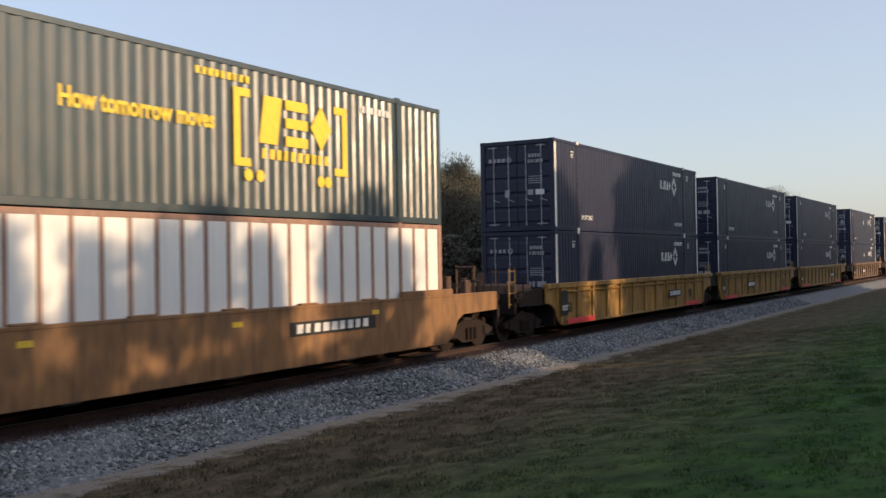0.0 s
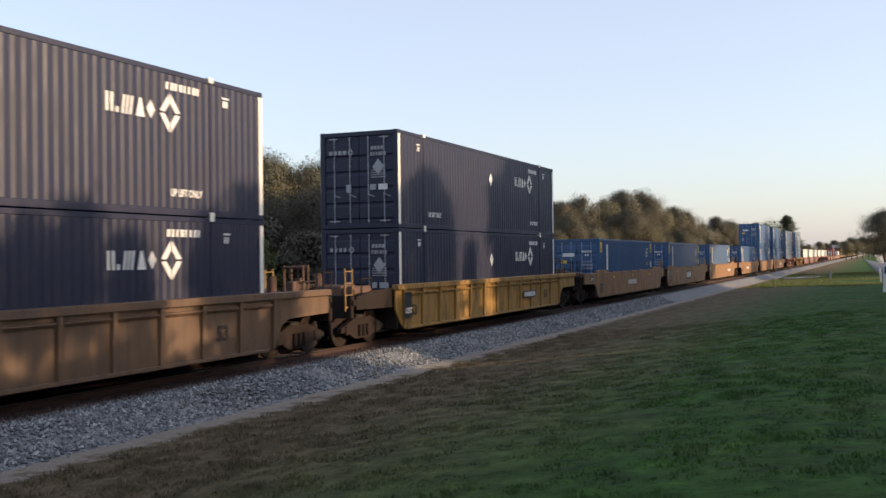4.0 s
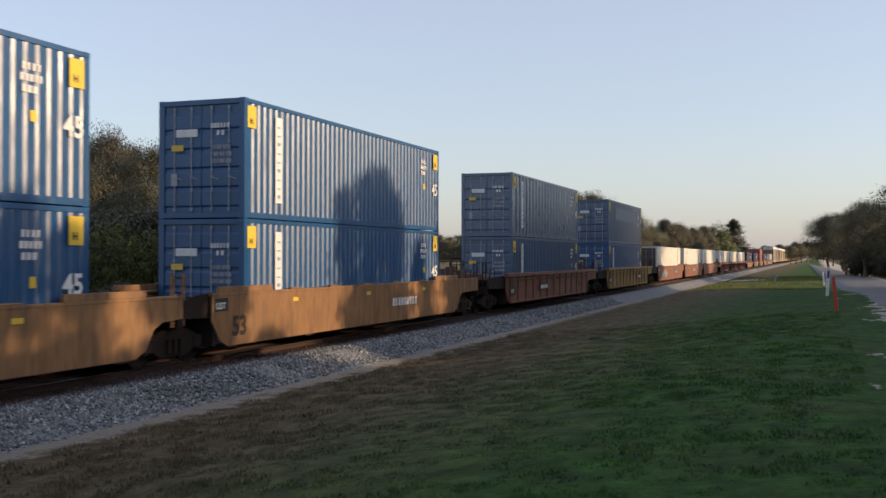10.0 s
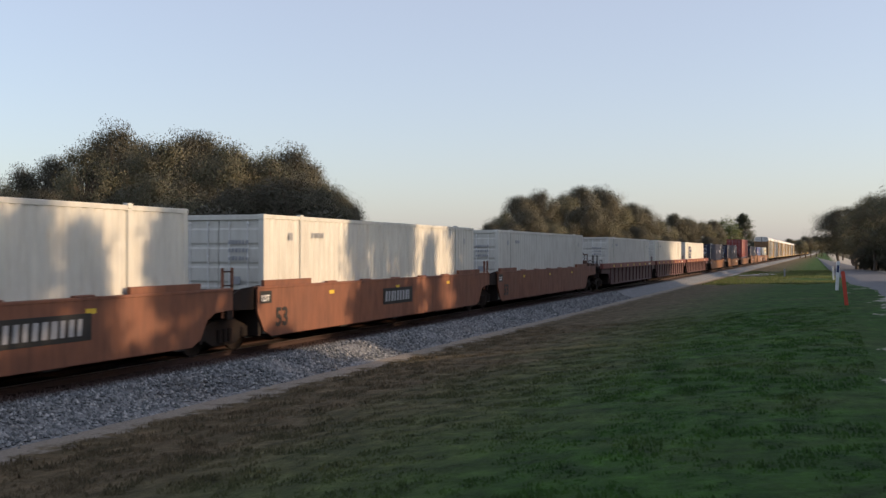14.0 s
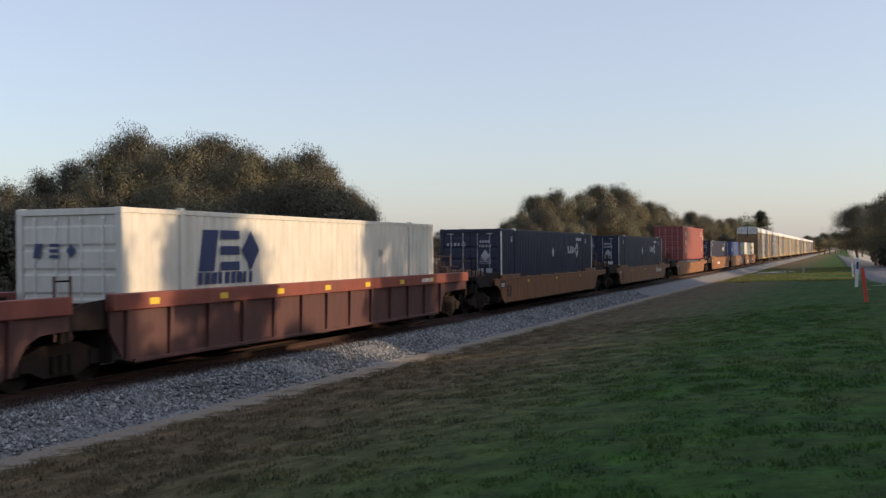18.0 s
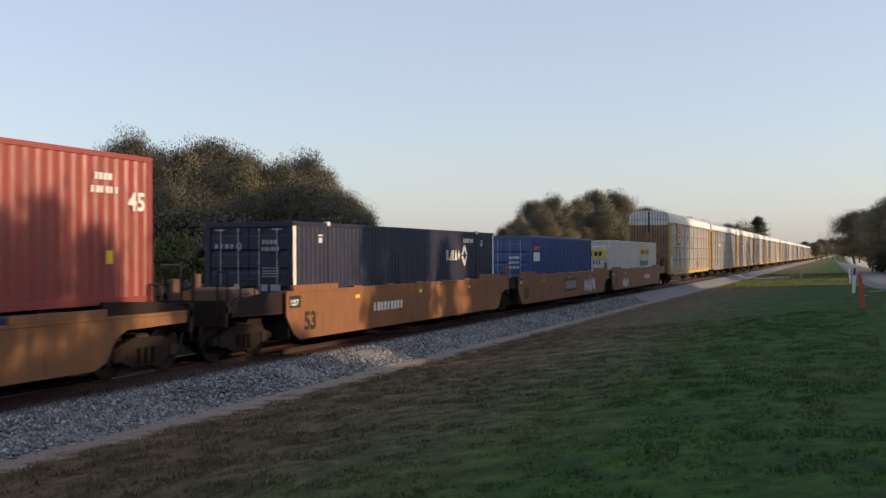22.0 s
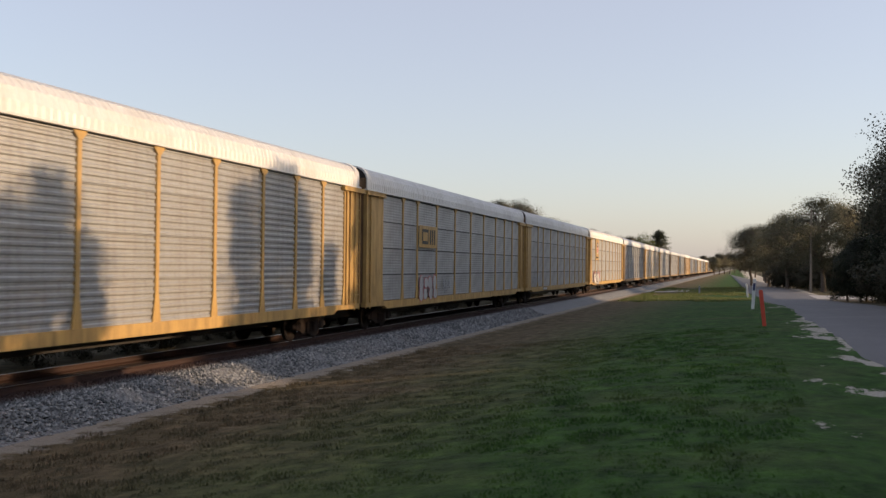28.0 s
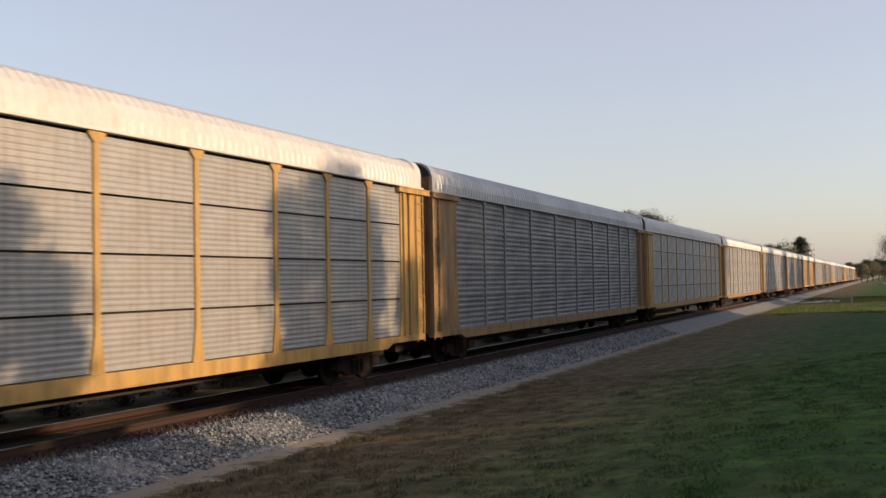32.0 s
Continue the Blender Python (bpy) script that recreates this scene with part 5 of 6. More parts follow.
    for u, y in ((156.88, 6.9), (309.49, 10.2), (328.86, 6.8), (524.15, 7.1)):
        car_number(made[u], y, 0.62 if u < 300 or u > 500 else 0.74, 2.35, 0.64 if u < 300 or u > 500 else 0.5, ink=WHITEMARK if u < 300 else GREYMARK)
    for u, y in ((137.3, 6.6), (176.53, 10.8), (199.9, 3.9), (239.28, 9.6), (504.54, 4.2), (543.29, 9.8), (457.39, 12.2)):
        car_number(made[u], y, 0.72, 2.5, 0.40, board=False)
    bars(1.56, 0.53, 3, PINKMARK, made[219.88], 1.477, 8.2, 0.64, seed=4)
    spray(2.6, 0.9, LIGHTBLUE, made[524.15], 1.479, 11.1, 0.35, 4)
    spray(2.4, 0.8, WHITEMARK, made[524.15], 1.486, 11.2, 0.4, 9)
    spray(1.9, 0.7, LIGHTBLUE, made[543.29], 1.479, 2.5, 0.35, 6)
    spray(1.8, 0.6, WHITEMARK, made[543.29], 1.486, 2.6, 0.4, 12)
    spray(3.4, 0.8, LIGHTBLUE, made[309.49], 1.477, 1.8, 0.5, 15)

    # boxes at the head: a grey-blue one over a white panelled one
    top = container("freight_container", "grey-blue 53-foot corrugated container with yellow lettering", L53, 1.30, SLATE, 0.30, 0.031)
    x, g = 1.312, YELLOWMARK
    write("How tomorrow moves", 0.46, g, top, x, 4.1, 1.60, stretch=0.80)
    for y, d in ((8.19, 1), (11.67, -1)):
        b = Shape().box(-0.003, 0.003, -0.09, 0.09, 0, 1.49)
        b.box(-0.003, 0.003, -0.09 if d > 0 else -0.38, 0.38 if d > 0 else 0.09, 0, 0.16).box(-0.003, 0.003, -0.09 if d > 0 else -0.38, 0.38 if d > 0 else 0.09, 1.33, 1.49)
        piece("bracket", b.mesh("bracket", g), top, (x, y, 0.96))
    for k in range(3):
        piece("emblem_block", emblem_block(k, 0.36, 0.47, g), top, (x, 9.18 + 0.82 * k, 1.92))
    bars(2.25, 0.2, 10, g, top, x, 8.9, 1.15, seed=8)
    for y in (8.5, 8.85, 10.8, 11.05):
        piece("emblem_dot", Shape().disc((0, 0, 0), (1, 0, 0), [(0.12, -0.003), (0.12, 0.003)], 16).mesh("emblem_dot", g), top, (x, y, 0.80))
    bars(1.5, 0.14, 9, g, top, x, 7.1, 2.55, seed=2)
    bars(1.15, 0.15, 7, WHITEMARK, top, x, 12.35, 2.45, seed=3)
    start(top, 3.87, 0, SECOND)
    low = container("freight_container", "white panelled 53-foot container with rust-streaked stakes", L53, 1.30, RUSTPOST, sheets=PANELWHITE)
    start(low, 3.87, 0, FLOOR)
    for j in range(2):
        sit(navy_box(0, False), USED, -15.8, 0, (FLOOR, SECOND)[j])

    # stacked navy boxes
    for i, u in enumerate((27.33, 47.01, 66.81, 90.23, 113.77)):
        for j in range(2):
            sit(navy_box((i + j) % 2, i >= 3), USED, u, 0, (FLOOR, SECOND)[j])
    # single blue boxes, then stacked ones
    blues = {}
    def blue(mat, words, strip=True, pitch=0.29):
        if (mat, strip) not in blues:
            blues[mat, strip] = blue_marks(container("freight_container", words, L45, 1.22, mat, pitch, 0.026, None, False), 1.22, len(blues), strip)
        return blues[mat, strip]
    first = "blue 45-foot corrugated container with yellow corner plates"
    second = "faded blue 45-foot container with yellow corner plates"
    for u in (138.5, 158.1, 177.75, 201.12):
        sit(blue(BLUE, first), USED, u, 0, FLOOR)
    for u, lower, upper in ((221.1, BLUE, BLUE), (240.5, BLUE, BLUE), (264.04, TEAL, GREYBLUE), (287.44, BLUE, TEAL)):
        for j, mat in enumerate((lower, upper)):
            if mat is GREYBLUE:
                ob = blue(mat, "smooth grey-blue 45-foot container with a white lettering strip", True, 0.6)
            elif u > 280 and j == 1:
                ob = container("freight_container", "faded blue 45-foot container with a painted-out pale patch", L45, 1.22, TEAL, 0.29, 0.026, None, False)
                blue_marks(ob, 1.22, 5, False)
                placard(8.8, 0.85, GREYPATCH, ob, 1.226, 2.4, 1.65, name="paint_patch", label="pale painted-out patch")
            else:
                ob = blue(mat, first if mat is BLUE else second)
            sit(ob, USED, u, 0, (FLOOR, SECOND)[j])
    # white boxes
    white = container("freight_container", "off-white 53-foot corrugated container, sun-bleached and stained", L53, 1.30, WHITE, 0.30, 0.03, rods=WHITEMARK)
    bars(0.7, 0.14, 6, GREYMARK, white, 1.311, 2.5, 2.38, seed=1)
    bars(0.22, 0.2, 2, GREYMARK, white, 1.311, 1.25, 2.30, seed=1)
    bars(0.22, 0.2, 2, GREYMARK, white, 1.311, L53 - 1.2, 2.30, seed=1)
    for k in range(3):
        bars(0.6, 0.1, 6, GREYMARK, white, 0.3, -0.006, 2.2 - 0.2 * k, True, seed=k)
    placard(0.25, 0.2, GREYMARK, white, 0.4, -0.006, 1.2, True)
    first_white = container("freight_container", "off-white 53-foot container with dark grimy doors", L53, 1.30, WHITE, 0.30, 0.03, ends=BROWNDOOR)
    bars(0.7, 0.14, 6, GREYMARK, first_white, 1.311, 2.5, 2.38, seed=1)
    start(first_white, 309.49, 0, FLOOR)
    for u in (328.86, 348.31, 371.8, 391.15):
        sit(white, USED, u, 0, FLOOR)
    lettered = container("freight_container", "off-white 53-foot container with a large navy emblem", L53, 1.30, WHITE, 0.30, 0.03, rods=WHITEMARK)
    for k in range(3):
        me = emblem_block(k, 0.37, 0.45, NAVYMARK)
        piece("emblem_block", me, lettered, (1.312, 2.86 + 0.84 * k, 2.09))
        small = piece("emblem_block", me, lettered, (-0.75 + 0.42 * k, -0.01, 2.1), (0, 0, radians(-90)))
        small.scale = (1, 0.32, 0.32)
    bars(2.25, 0.26, 9, NAVYMARK, lettered, 1.312, 2.46, 1.35, seed=8)
    bars(0.3, 0.2, 2, GREYMARK, lettered, 1.312, L53 - 4.3, 1.9, seed=1)
    start(lettered, 410.49, 0, FLOOR)
    # navy singles, a red one riding high on a folded rack, a royal blue and a white one
    for i, u in enumerate((433.97, 457.39, 504.54)):
        sit(navy_box(i % 2, i < 2), USED, u, 0, FLOOR)
    rack = tagged(new("flat_rack"), "folded blue steel flat rack lying low in the well", "flat rack")
    part("base", Shape().box(-1.2, 1.2, 0, L40, 0.02, 0.34, 0.02), TEAL, rack)
    for k in range(2):
        part("base", Shape().box(-1.2, 1.2, 0.05, L40 - 0.05, 0.37 + 0.36 * k, 0.70 + 0.36 * k, 0.02), TEAL, rack)
    for y in (0.1, L40 - 0.6):
        part("folded_end", Shape().box(-1.1, 1.1, y, y + 0.5, 1.06, 1.10, 0.01), BROWNSTEEL, rack)
    start(rack, 480.85, SLOT40 + 1.4, FLOOR)
    red = container("freight_container", "oxide-red 45-foot corrugated container with white upright marks", L45, 1.22, REDBOX, 0.29, 0.026, None, False)
    for k in range(3):
        placard(0.36, 0.42, WHITEMARK, red, 1.232, 1.5, 2.05 - 0.72 * k, name="marking")
    write("45", 0.5, WHITEMARK, red, 1.238, L45 - 0.75, 1.85)
    bars(0.5, 0.13, 4, WHITEMARK, red, 1.226, L45 - 1.7, 2.4, seed=1)
    bars(0.8, 0.13, 6, WHITEMARK, red, 1.226, L45 - 1.8, 2.15, seed=2)
    placard(0.2, 0.26, YELLOWPLATE, red, 1.23, L45 - 1.4, 0.8)
    start(red, 485.23, 0, FLOOR + 1.11)
    royal = container("freight_container", "royal blue 40-foot corrugated container with a small white emblem", L40, 1.22, ROYAL, 0.28, 0.026, CREAMPOST, False)
    placard(1.0, 0.40, WHITEMARK, royal, 1.228, 0.6, 1.78, name="emblem_block")
    placard(0.95, 0.18, REDMARK, royal, 1.228, 0.62, 2.28, name="emblem_block")
    placard(0.36, 0.30, WHITEMARK, royal, -0.9, -0.006, 1.3, True, name="emblem_block")
    for k in range(3):
        bars(0.5, 0.10, 5, WHITEMARK, royal, 0.25, -0.006, 1.9 - 0.22 * k, True, seed=k)
    start(royal, 526.13, 0, FLOOR)
    last = container("freight_container", "off-white 53-foot container with yellow name panels", L53, 1.30, WHITE, 0.27, 0.036, rods=WHITEMARK)
    placard(3.45, 0.58, YELLOWPLATE, last, 1.313, 9.43, 1.97, name="name_panel", label="yellow panel with black bars")
    bars(3.0, 0.30, 8, BLACKMARK, last, 1.32, 9.65, 2.1, seed=4)
    write("Intermodal", 0.66, GREENMARK, last, 1.314, 9.57, 1.32, stretch=0.92)
    placard(2.0, 0.55, YELLOWPLATE, last, -1.0, -0.008, 1.85, True, name="name_panel")
    bars(1.6, 0.26, 6, BLACKMARK, last, -0.8, -0.014, 2.0, True, seed=4)
    bars(1.4, 0.2, 8, GREENMARK, last, -0.7, -0.01, 1.5, True, seed=5)
    start(last, 543.29, 0, FLOOR)

    # covered car carriers
    kinds = [(0, GALV[0], ROOFS[0], RACKYELLOW, True), (1, GALV[1], ROOFS[1], GALV[1], False), (2, GALV[2], ROOFS[0], RACKYELLOW, True), (3, GALV[0], ROOFS[1], GALV[0], False),
             (4, GALV[2], ROOFS[0], RACKYELLOW, False), (5, RACKTAN, ROOFS[0], RACKYELLOW, True)]
    words = ["yellow car carrier with grey slotted side panels and pale roof", "grey corrugated car carrier with yellow ends and grey roof",
             "pale grey car carrier with yellow posts and white roof", "grey louvred car carrier with yellow ends", "grey corrugated car carrier with yellow posts and pale roof", "tan-painted car carrier with yellow posts and pale roof"]
    order = [0, 1, 3, 4, 5, 2, 1, 4, 3, 0, 5, 1, 3, 2, 5, 0, 4, 1, 5, 3, 0, 2, 4, 1]
    order[1:9] = [1, 4, 2, 0, 2, 1, 2, 3]
    order[9:] = [3, 1, 5, 3, 1, 2, 3, 1, 5, 3, 1, 0, 3, 1, 3]
    protos = {}
    for i, k in enumerate(order):
        key = (k, i > 9)
        if i in CARRIER_MARKS or key not in protos:
            ob = car_carrier(*kinds[k][1:4], words[k], kinds[k][4], i <= 9, i == 0)
            if i in CARRIER_MARKS:
                CARRIER_MARKS[i](ob)
            else:
                protos[key] = ob
        else:
            ob = copy_thing(protos[key], Matrix.Identity(4))
        start(ob, 564.0 + 28.27 * i)


def mark_shield(ob):
    placard(1.72, 1.9, RACKYELLOW, ob, 1.605, 4.26, 3.06, name="name_panel", label="yellow panel with a striped shield")
    s = Shape().prism([(-0.36, 0.0), (-0.34, -0.42), (0, -0.62), (0.34, -0.42), (0.36, 0.0)], -0.003, 0.003)
    piece("shield", s.mesh("shield", WHITEMARK), ob, (1.612, 5.12, 4.2))
    for k in range(5):
        placard(0.055, 0.44, REDMARK, ob, 1.618, 4.82 + 0.135 * k, 3.74, name="stripe")
    s = Shape().prism([(-0.38, 0.0), (-0.34, 0.40), (-0.18, 0.36), (0.0, 0.47), (0.18, 0.36), (0.34, 0.40), (0.38, 0.0)], -0.003, 0.003)
    piece("shield_cap", s.mesh("shield_cap", NAVYMARK), ob, (1.62, 5.12, 4.2))
    bars(0.5, 0.1, 5, WHITEMARK, ob, 1.626, 4.88, 4.38, seed=2)
    write("BUILDING AMERICA", 0.16, BLACKMARK, ob, 1.612, 4.36, 3.22, stretch=0.92)


def mark_a(ob):
    mark_shield(ob)
    spray(2.4, 0.6, PINKMARK, ob, 1.61, 15.9, 1.28, 31)
    spray(0.9, 1.3, WHITEMARK, ob, 1.57, 0.85, 1.2, 33)
    car_number(ob, 4.6, 0.80, 2.3, 0.26, 1.61)


def mark_red(ob):
    placard(2.45, 0.62, REDFADED, ob, 1.61, 6.25, 3.14, name="name_panel", label="faded red name panel")
    bars(2.0, 0.24, 7, WHITEMARK, ob, 1.617, 6.45, 3.33, seed=6)
    car_number(ob, 5.0, 0.80, 2.0, 0.26, 1.61)


def mark_pink(ob):
    placard(2.45, 0.68, PINKMARK, ob, 1.61, 6.2, 3.21, name="name_panel", label="pink-red name panel with pale bars")
    bars(2.1, 0.24, 7, WHITEMARK, ob, 1.617, 6.4, 3.42, seed=3)
    car_number(ob, 5.0, 0.80, 2.0, 0.26, 1.61)


def mark_strokes(ob):
    placard(2.60, 0.90, RACKYELLOW, ob, 1.605, 6.12, 3.12, name="name_panel", label="yellow panel with black blocks")
    placard(0.85, 0.62, BLACKMARK, ob, 1.613, 6.5, 3.26, name="emblem_block")
    placard(0.60, 0.36, RACKYELLOW, ob, 1.619, 6.62, 3.39, name="emblem_inset")
    for k in range(3):
        placard(0.16, 0.62, BLACKMARK, ob, 1.613, 7.58 + 0.3 * k, 3.26, name="emblem_block")
    bubbles(2.6, 1.0, PINKMARK, ob, 1.60, 6.1, 0.93, 21, 1.10)
    bubbles(2.6, 1.0, PALESPRAY, ob, 1.612, 6.1, 0.93, 21, 0.96)
    spray(1.2, 0.7, GREYMARK, ob, 1.606, 9.6, 1.2, 24)


def mark_spray(ob):
    mark_shield(ob)
    spray(4.6, 1.2, PINKMARK, ob, 1.602, 2.4, 1.0, 43)
    spray(3.6, 1.25, BLACKMARK, ob, 1.608, 2.6, 0.8, 41)
    spray(3.6, 1.2, BLACKMARK, ob, 1.614, 2.7, 0.85, 45)
    spray(3.4, 1.2, WHITEMARK, ob, 1.62, 2.7, 0.85, 42)
    spray(3.2, 1.1, WHITEMARK, ob, 1.628, 2.8, 0.9, 48)
    car_number(ob, 4.6, 0.80, 1.9, 0.26, 1.61)


def mark_plain(ob):
    car_number(ob, 5.8, 0.80, 1.5, 0.24, 1.61)
    spray(2.4, 0.8, GREYMARK, ob, 1.606, 1.9, 1.2, 51)


RACKRUST = paint("weathered_tan_end_paint", (0.30, 0.19, 0.085), 0.6, 0.6, (0.09, 0.06, 0.045), 0.5)
BROWNDOOR = paint("dark_grimy_door", (0.075, 0.062, 0.055), 0.55, 0.5)
DOORBROWN = paint("rust_brown_end_door", (0.25, 0.145, 0.070), 0.7, 0.6, (0.05, 0.032, 0.025), 0.4)
REDFADED = plain("faded_red_panel", (0.42, 0.09, 0.08), 0.5)
CARRIER_MARKS = {0: mark_a, 1: mark_red, 2: mark_pink, 3: mark_strokes, 4: mark_plain, 5: mark_spray}
REDCHORD = paint("red_top_chord_paint", (0.20, 0.052, 0.036), 0.55, 0.4, (0.12, 0.05, 0.04), 0.3)
ORANGE = paint("orange_brown_car_paint", (0.225, 0.093, 0.031), 0.56, 0.5, (0.14, 0.065, 0.04), 0.35)
GREYBLUE = paint("grey_blue_smooth_paint", (0.050, 0.098, 0.175), 0.30, 0.25, shine=1.0)
GREYPATCH = plain("pale_grey_patch", (0.20, 0.23, 0.27), 0.6)
CREAMPOST = ROYAL
RACKTAN = galvanised("tan_painted_panel", (0.36, 0.25, 0.15), (0.22, 0.13, 0.075), 0.4, 0.0, 0.5)
consist()


# ---- trees
def crown_mesh(name, r, clumps, per, size, mat):
    """Leaves as small bent cards: clumps are (centre, radius)."""
    c = np.repeat(np.array([q[0] for q in clumps]), per, 0)
    rad = np.repeat(np.array([q[1] for q in clumps]), per)[:, None]
    n = len(c)
    d = r.normal(size=(n, 3))
    d /= np.linalg.norm(d, axis=1)[:, None]
    k = len(clumps)
    lobe = np.repeat(0.75 + 0.6 * r.rand(k, 3), per, 0)
    p = c + d * rad * (0.15 + 1.15 * r.rand(n, 1) ** 0.85) * lobe * np.array([1, 1, 0.75])
    p += r.normal(size=(n, 3)) * rad * 0.05
    a = r.normal(size=(n, 3))
    a /= np.linalg.norm(a, axis=1)[:, None]
    b = np.cross(a, r.normal(size=(n, 3)))
    b /= np.linalg.norm(b, axis=1)[:, None] + 1e-9
    s = size * (0.6 + 0.8 * r.rand(n, 1))
    v = np.stack([p - a * s, p + b * s * 0.55, p + a * s, p - b * s * 0.55], 1).reshape(-1, 3)
    out = p - c + 0.5 * (c - c.mean(0))
    out += 0.45 * np.linalg.norm(out, axis=1)[:, None] * r.normal(size=(n, 3)) * 0.5
    out /= np.linalg.norm(out, axis=1)[:, None] + 1e-9
    flat = np.cross(a, b)
    turned = (flat * out).sum(1) > 0
    q = 4 * np.arange(n)[:, None] + np.where(turned[:, None], [[3, 2, 1, 0]], [[0, 1, 2, 3]])
    me = bpy.data.meshes.new(name)
    me.from_pydata(v.tolist(), [], q.tolist())
    me.materials.append(mat)
    me.shade_smooth()
    me.normals_split_custom_set(np.repeat(out, 4, 0).tolist())
    return me


def tree(name, label, seed, h, spread, mat, clumps=70, per=110, size=0.16, trunk=0.28, low=0.28, lean=1.0, cone=False):
    """Tapered trunk, forking limbs, a ragged crown of clumps with gaps."""
    r = np.random.RandomState(seed)
    root = tagged(new(name), label, "tree")
    s = Shape()
    pts, rad = [Vector((0, 0, -0.3))], [trunk]
    for k in range(1, 6):
        pts.append(Vector((r.normal() * 0.10 * k * lean, r.normal() * 0.10 * k * lean, h * 0.13 * k)))
        rad.append(trunk * (1 - 0.15 * k))
    for k in range(5):
        s.rod(pts[k], pts[k + 1], rad[k], 10, rad[k + 1])
    cl = []
    for k in range(clumps):
        th, t = r.rand() * 6.283, low + (1 - low) * r.rand() ** 0.8
        wide = spread * math.sin(math.pi * min(0.97, max(0.12, (t - low) / (1.02 - low) * 0.82 + 0.16))) ** 0.7
        if cone:
            wide = spread * (1.08 - (t - low) / (1 - low))
        q = wide * math.sqrt(r.rand()) * (0.75 + 0.4 * r.rand())
        c = Vector((q * math.cos(th), q * math.sin(th), h * t * (0.94 + 0.08 * r.rand())))
        cl.append((tuple(c), (0.075 + 0.07 * r.rand()) * (h * 0.55 + spread) * (0.5 if cone else 1)))
        if k % 2 == 0:
            base = pts[min(5, 2 + int(t * 4))]
            mid = base.lerp(c, 0.5) + Vector((0, 0, 0.05 * h))
            w = trunk * (0.32 if k % 4 else 0.45)
            s.rod(base, mid, w, 6, w * 0.6)
            s.rod(mid, c, w * 0.6, 5, w * 0.2)
    part("trunk", s, BARK, root)
    piece("crown", crown_mesh("crown", r, cl, per, size, mat), root)
    return root


def palm():
    root = tagged(new("palm_tree"), "cabbage palm with a round head of fronds", "tree")
    s = Shape()
    for k in range(8):
        s.rod((0.02 * k, 0, k * 1.0), (0.02 * k + 0.02, 0, k * 1.0 + 1.02), 0.19 - 0.006 * k, 9, 0.185 - 0.006 * k)
    part("trunk", s, BARK, root)
    r = random.Random(4)
    for i in range(34):
        f, th, up = Shape(), r.uniform(0, 6.283), r.uniform(-0.5, 1.2)
        p, prev = Vector((0.15, 0, 7.9)), None
        for k in range(7):
            a = up - 0.28 * k
            d = Vector((math.cos(th) * math.cos(a), math.sin(th) * math.cos(a), math.sin(a))) * 0.33
            w = Vector((-math.sin(th), math.cos(th), 0))
            if k > 2:
                for j in (-3, -2, -1, 1, 2, 3):
                    tip = p + d * 1.6 + w * 0.30 * j * (1 - 0.08 * k) + Vector((0, 0, -0.10 * abs(j)))
                    f.add([tuple(p - d * 0.05), tuple(p + d * 0.25), tuple(tip)], [(0, 1, 2)])
            f.rod(p, p + d, 0.02, 4)
            p = p + d
        part("frond", f, OLIVE, root)
    return root


def scatter(proto, spots, used, seed=1):
    r = random.Random(seed)
    for x, y, k, *slim in spots:
        w = k * (slim[0] if slim else 1.0)
        m = pose(x, y, lie(x, y) - 0.05, 0, 0, r.uniform(0, 360)) @ Matrix.Diagonal((w * r.uniform(0.92, 1.1), w * r.uniform(0.92, 1.1), k, 1))
        if proto in used:
            copy_thing(proto, m @ Matrix.Diagonal((*(1 / q for q in proto.scale), 1)))
        else:
            proto.matrix_basis = m
            used.add(proto)


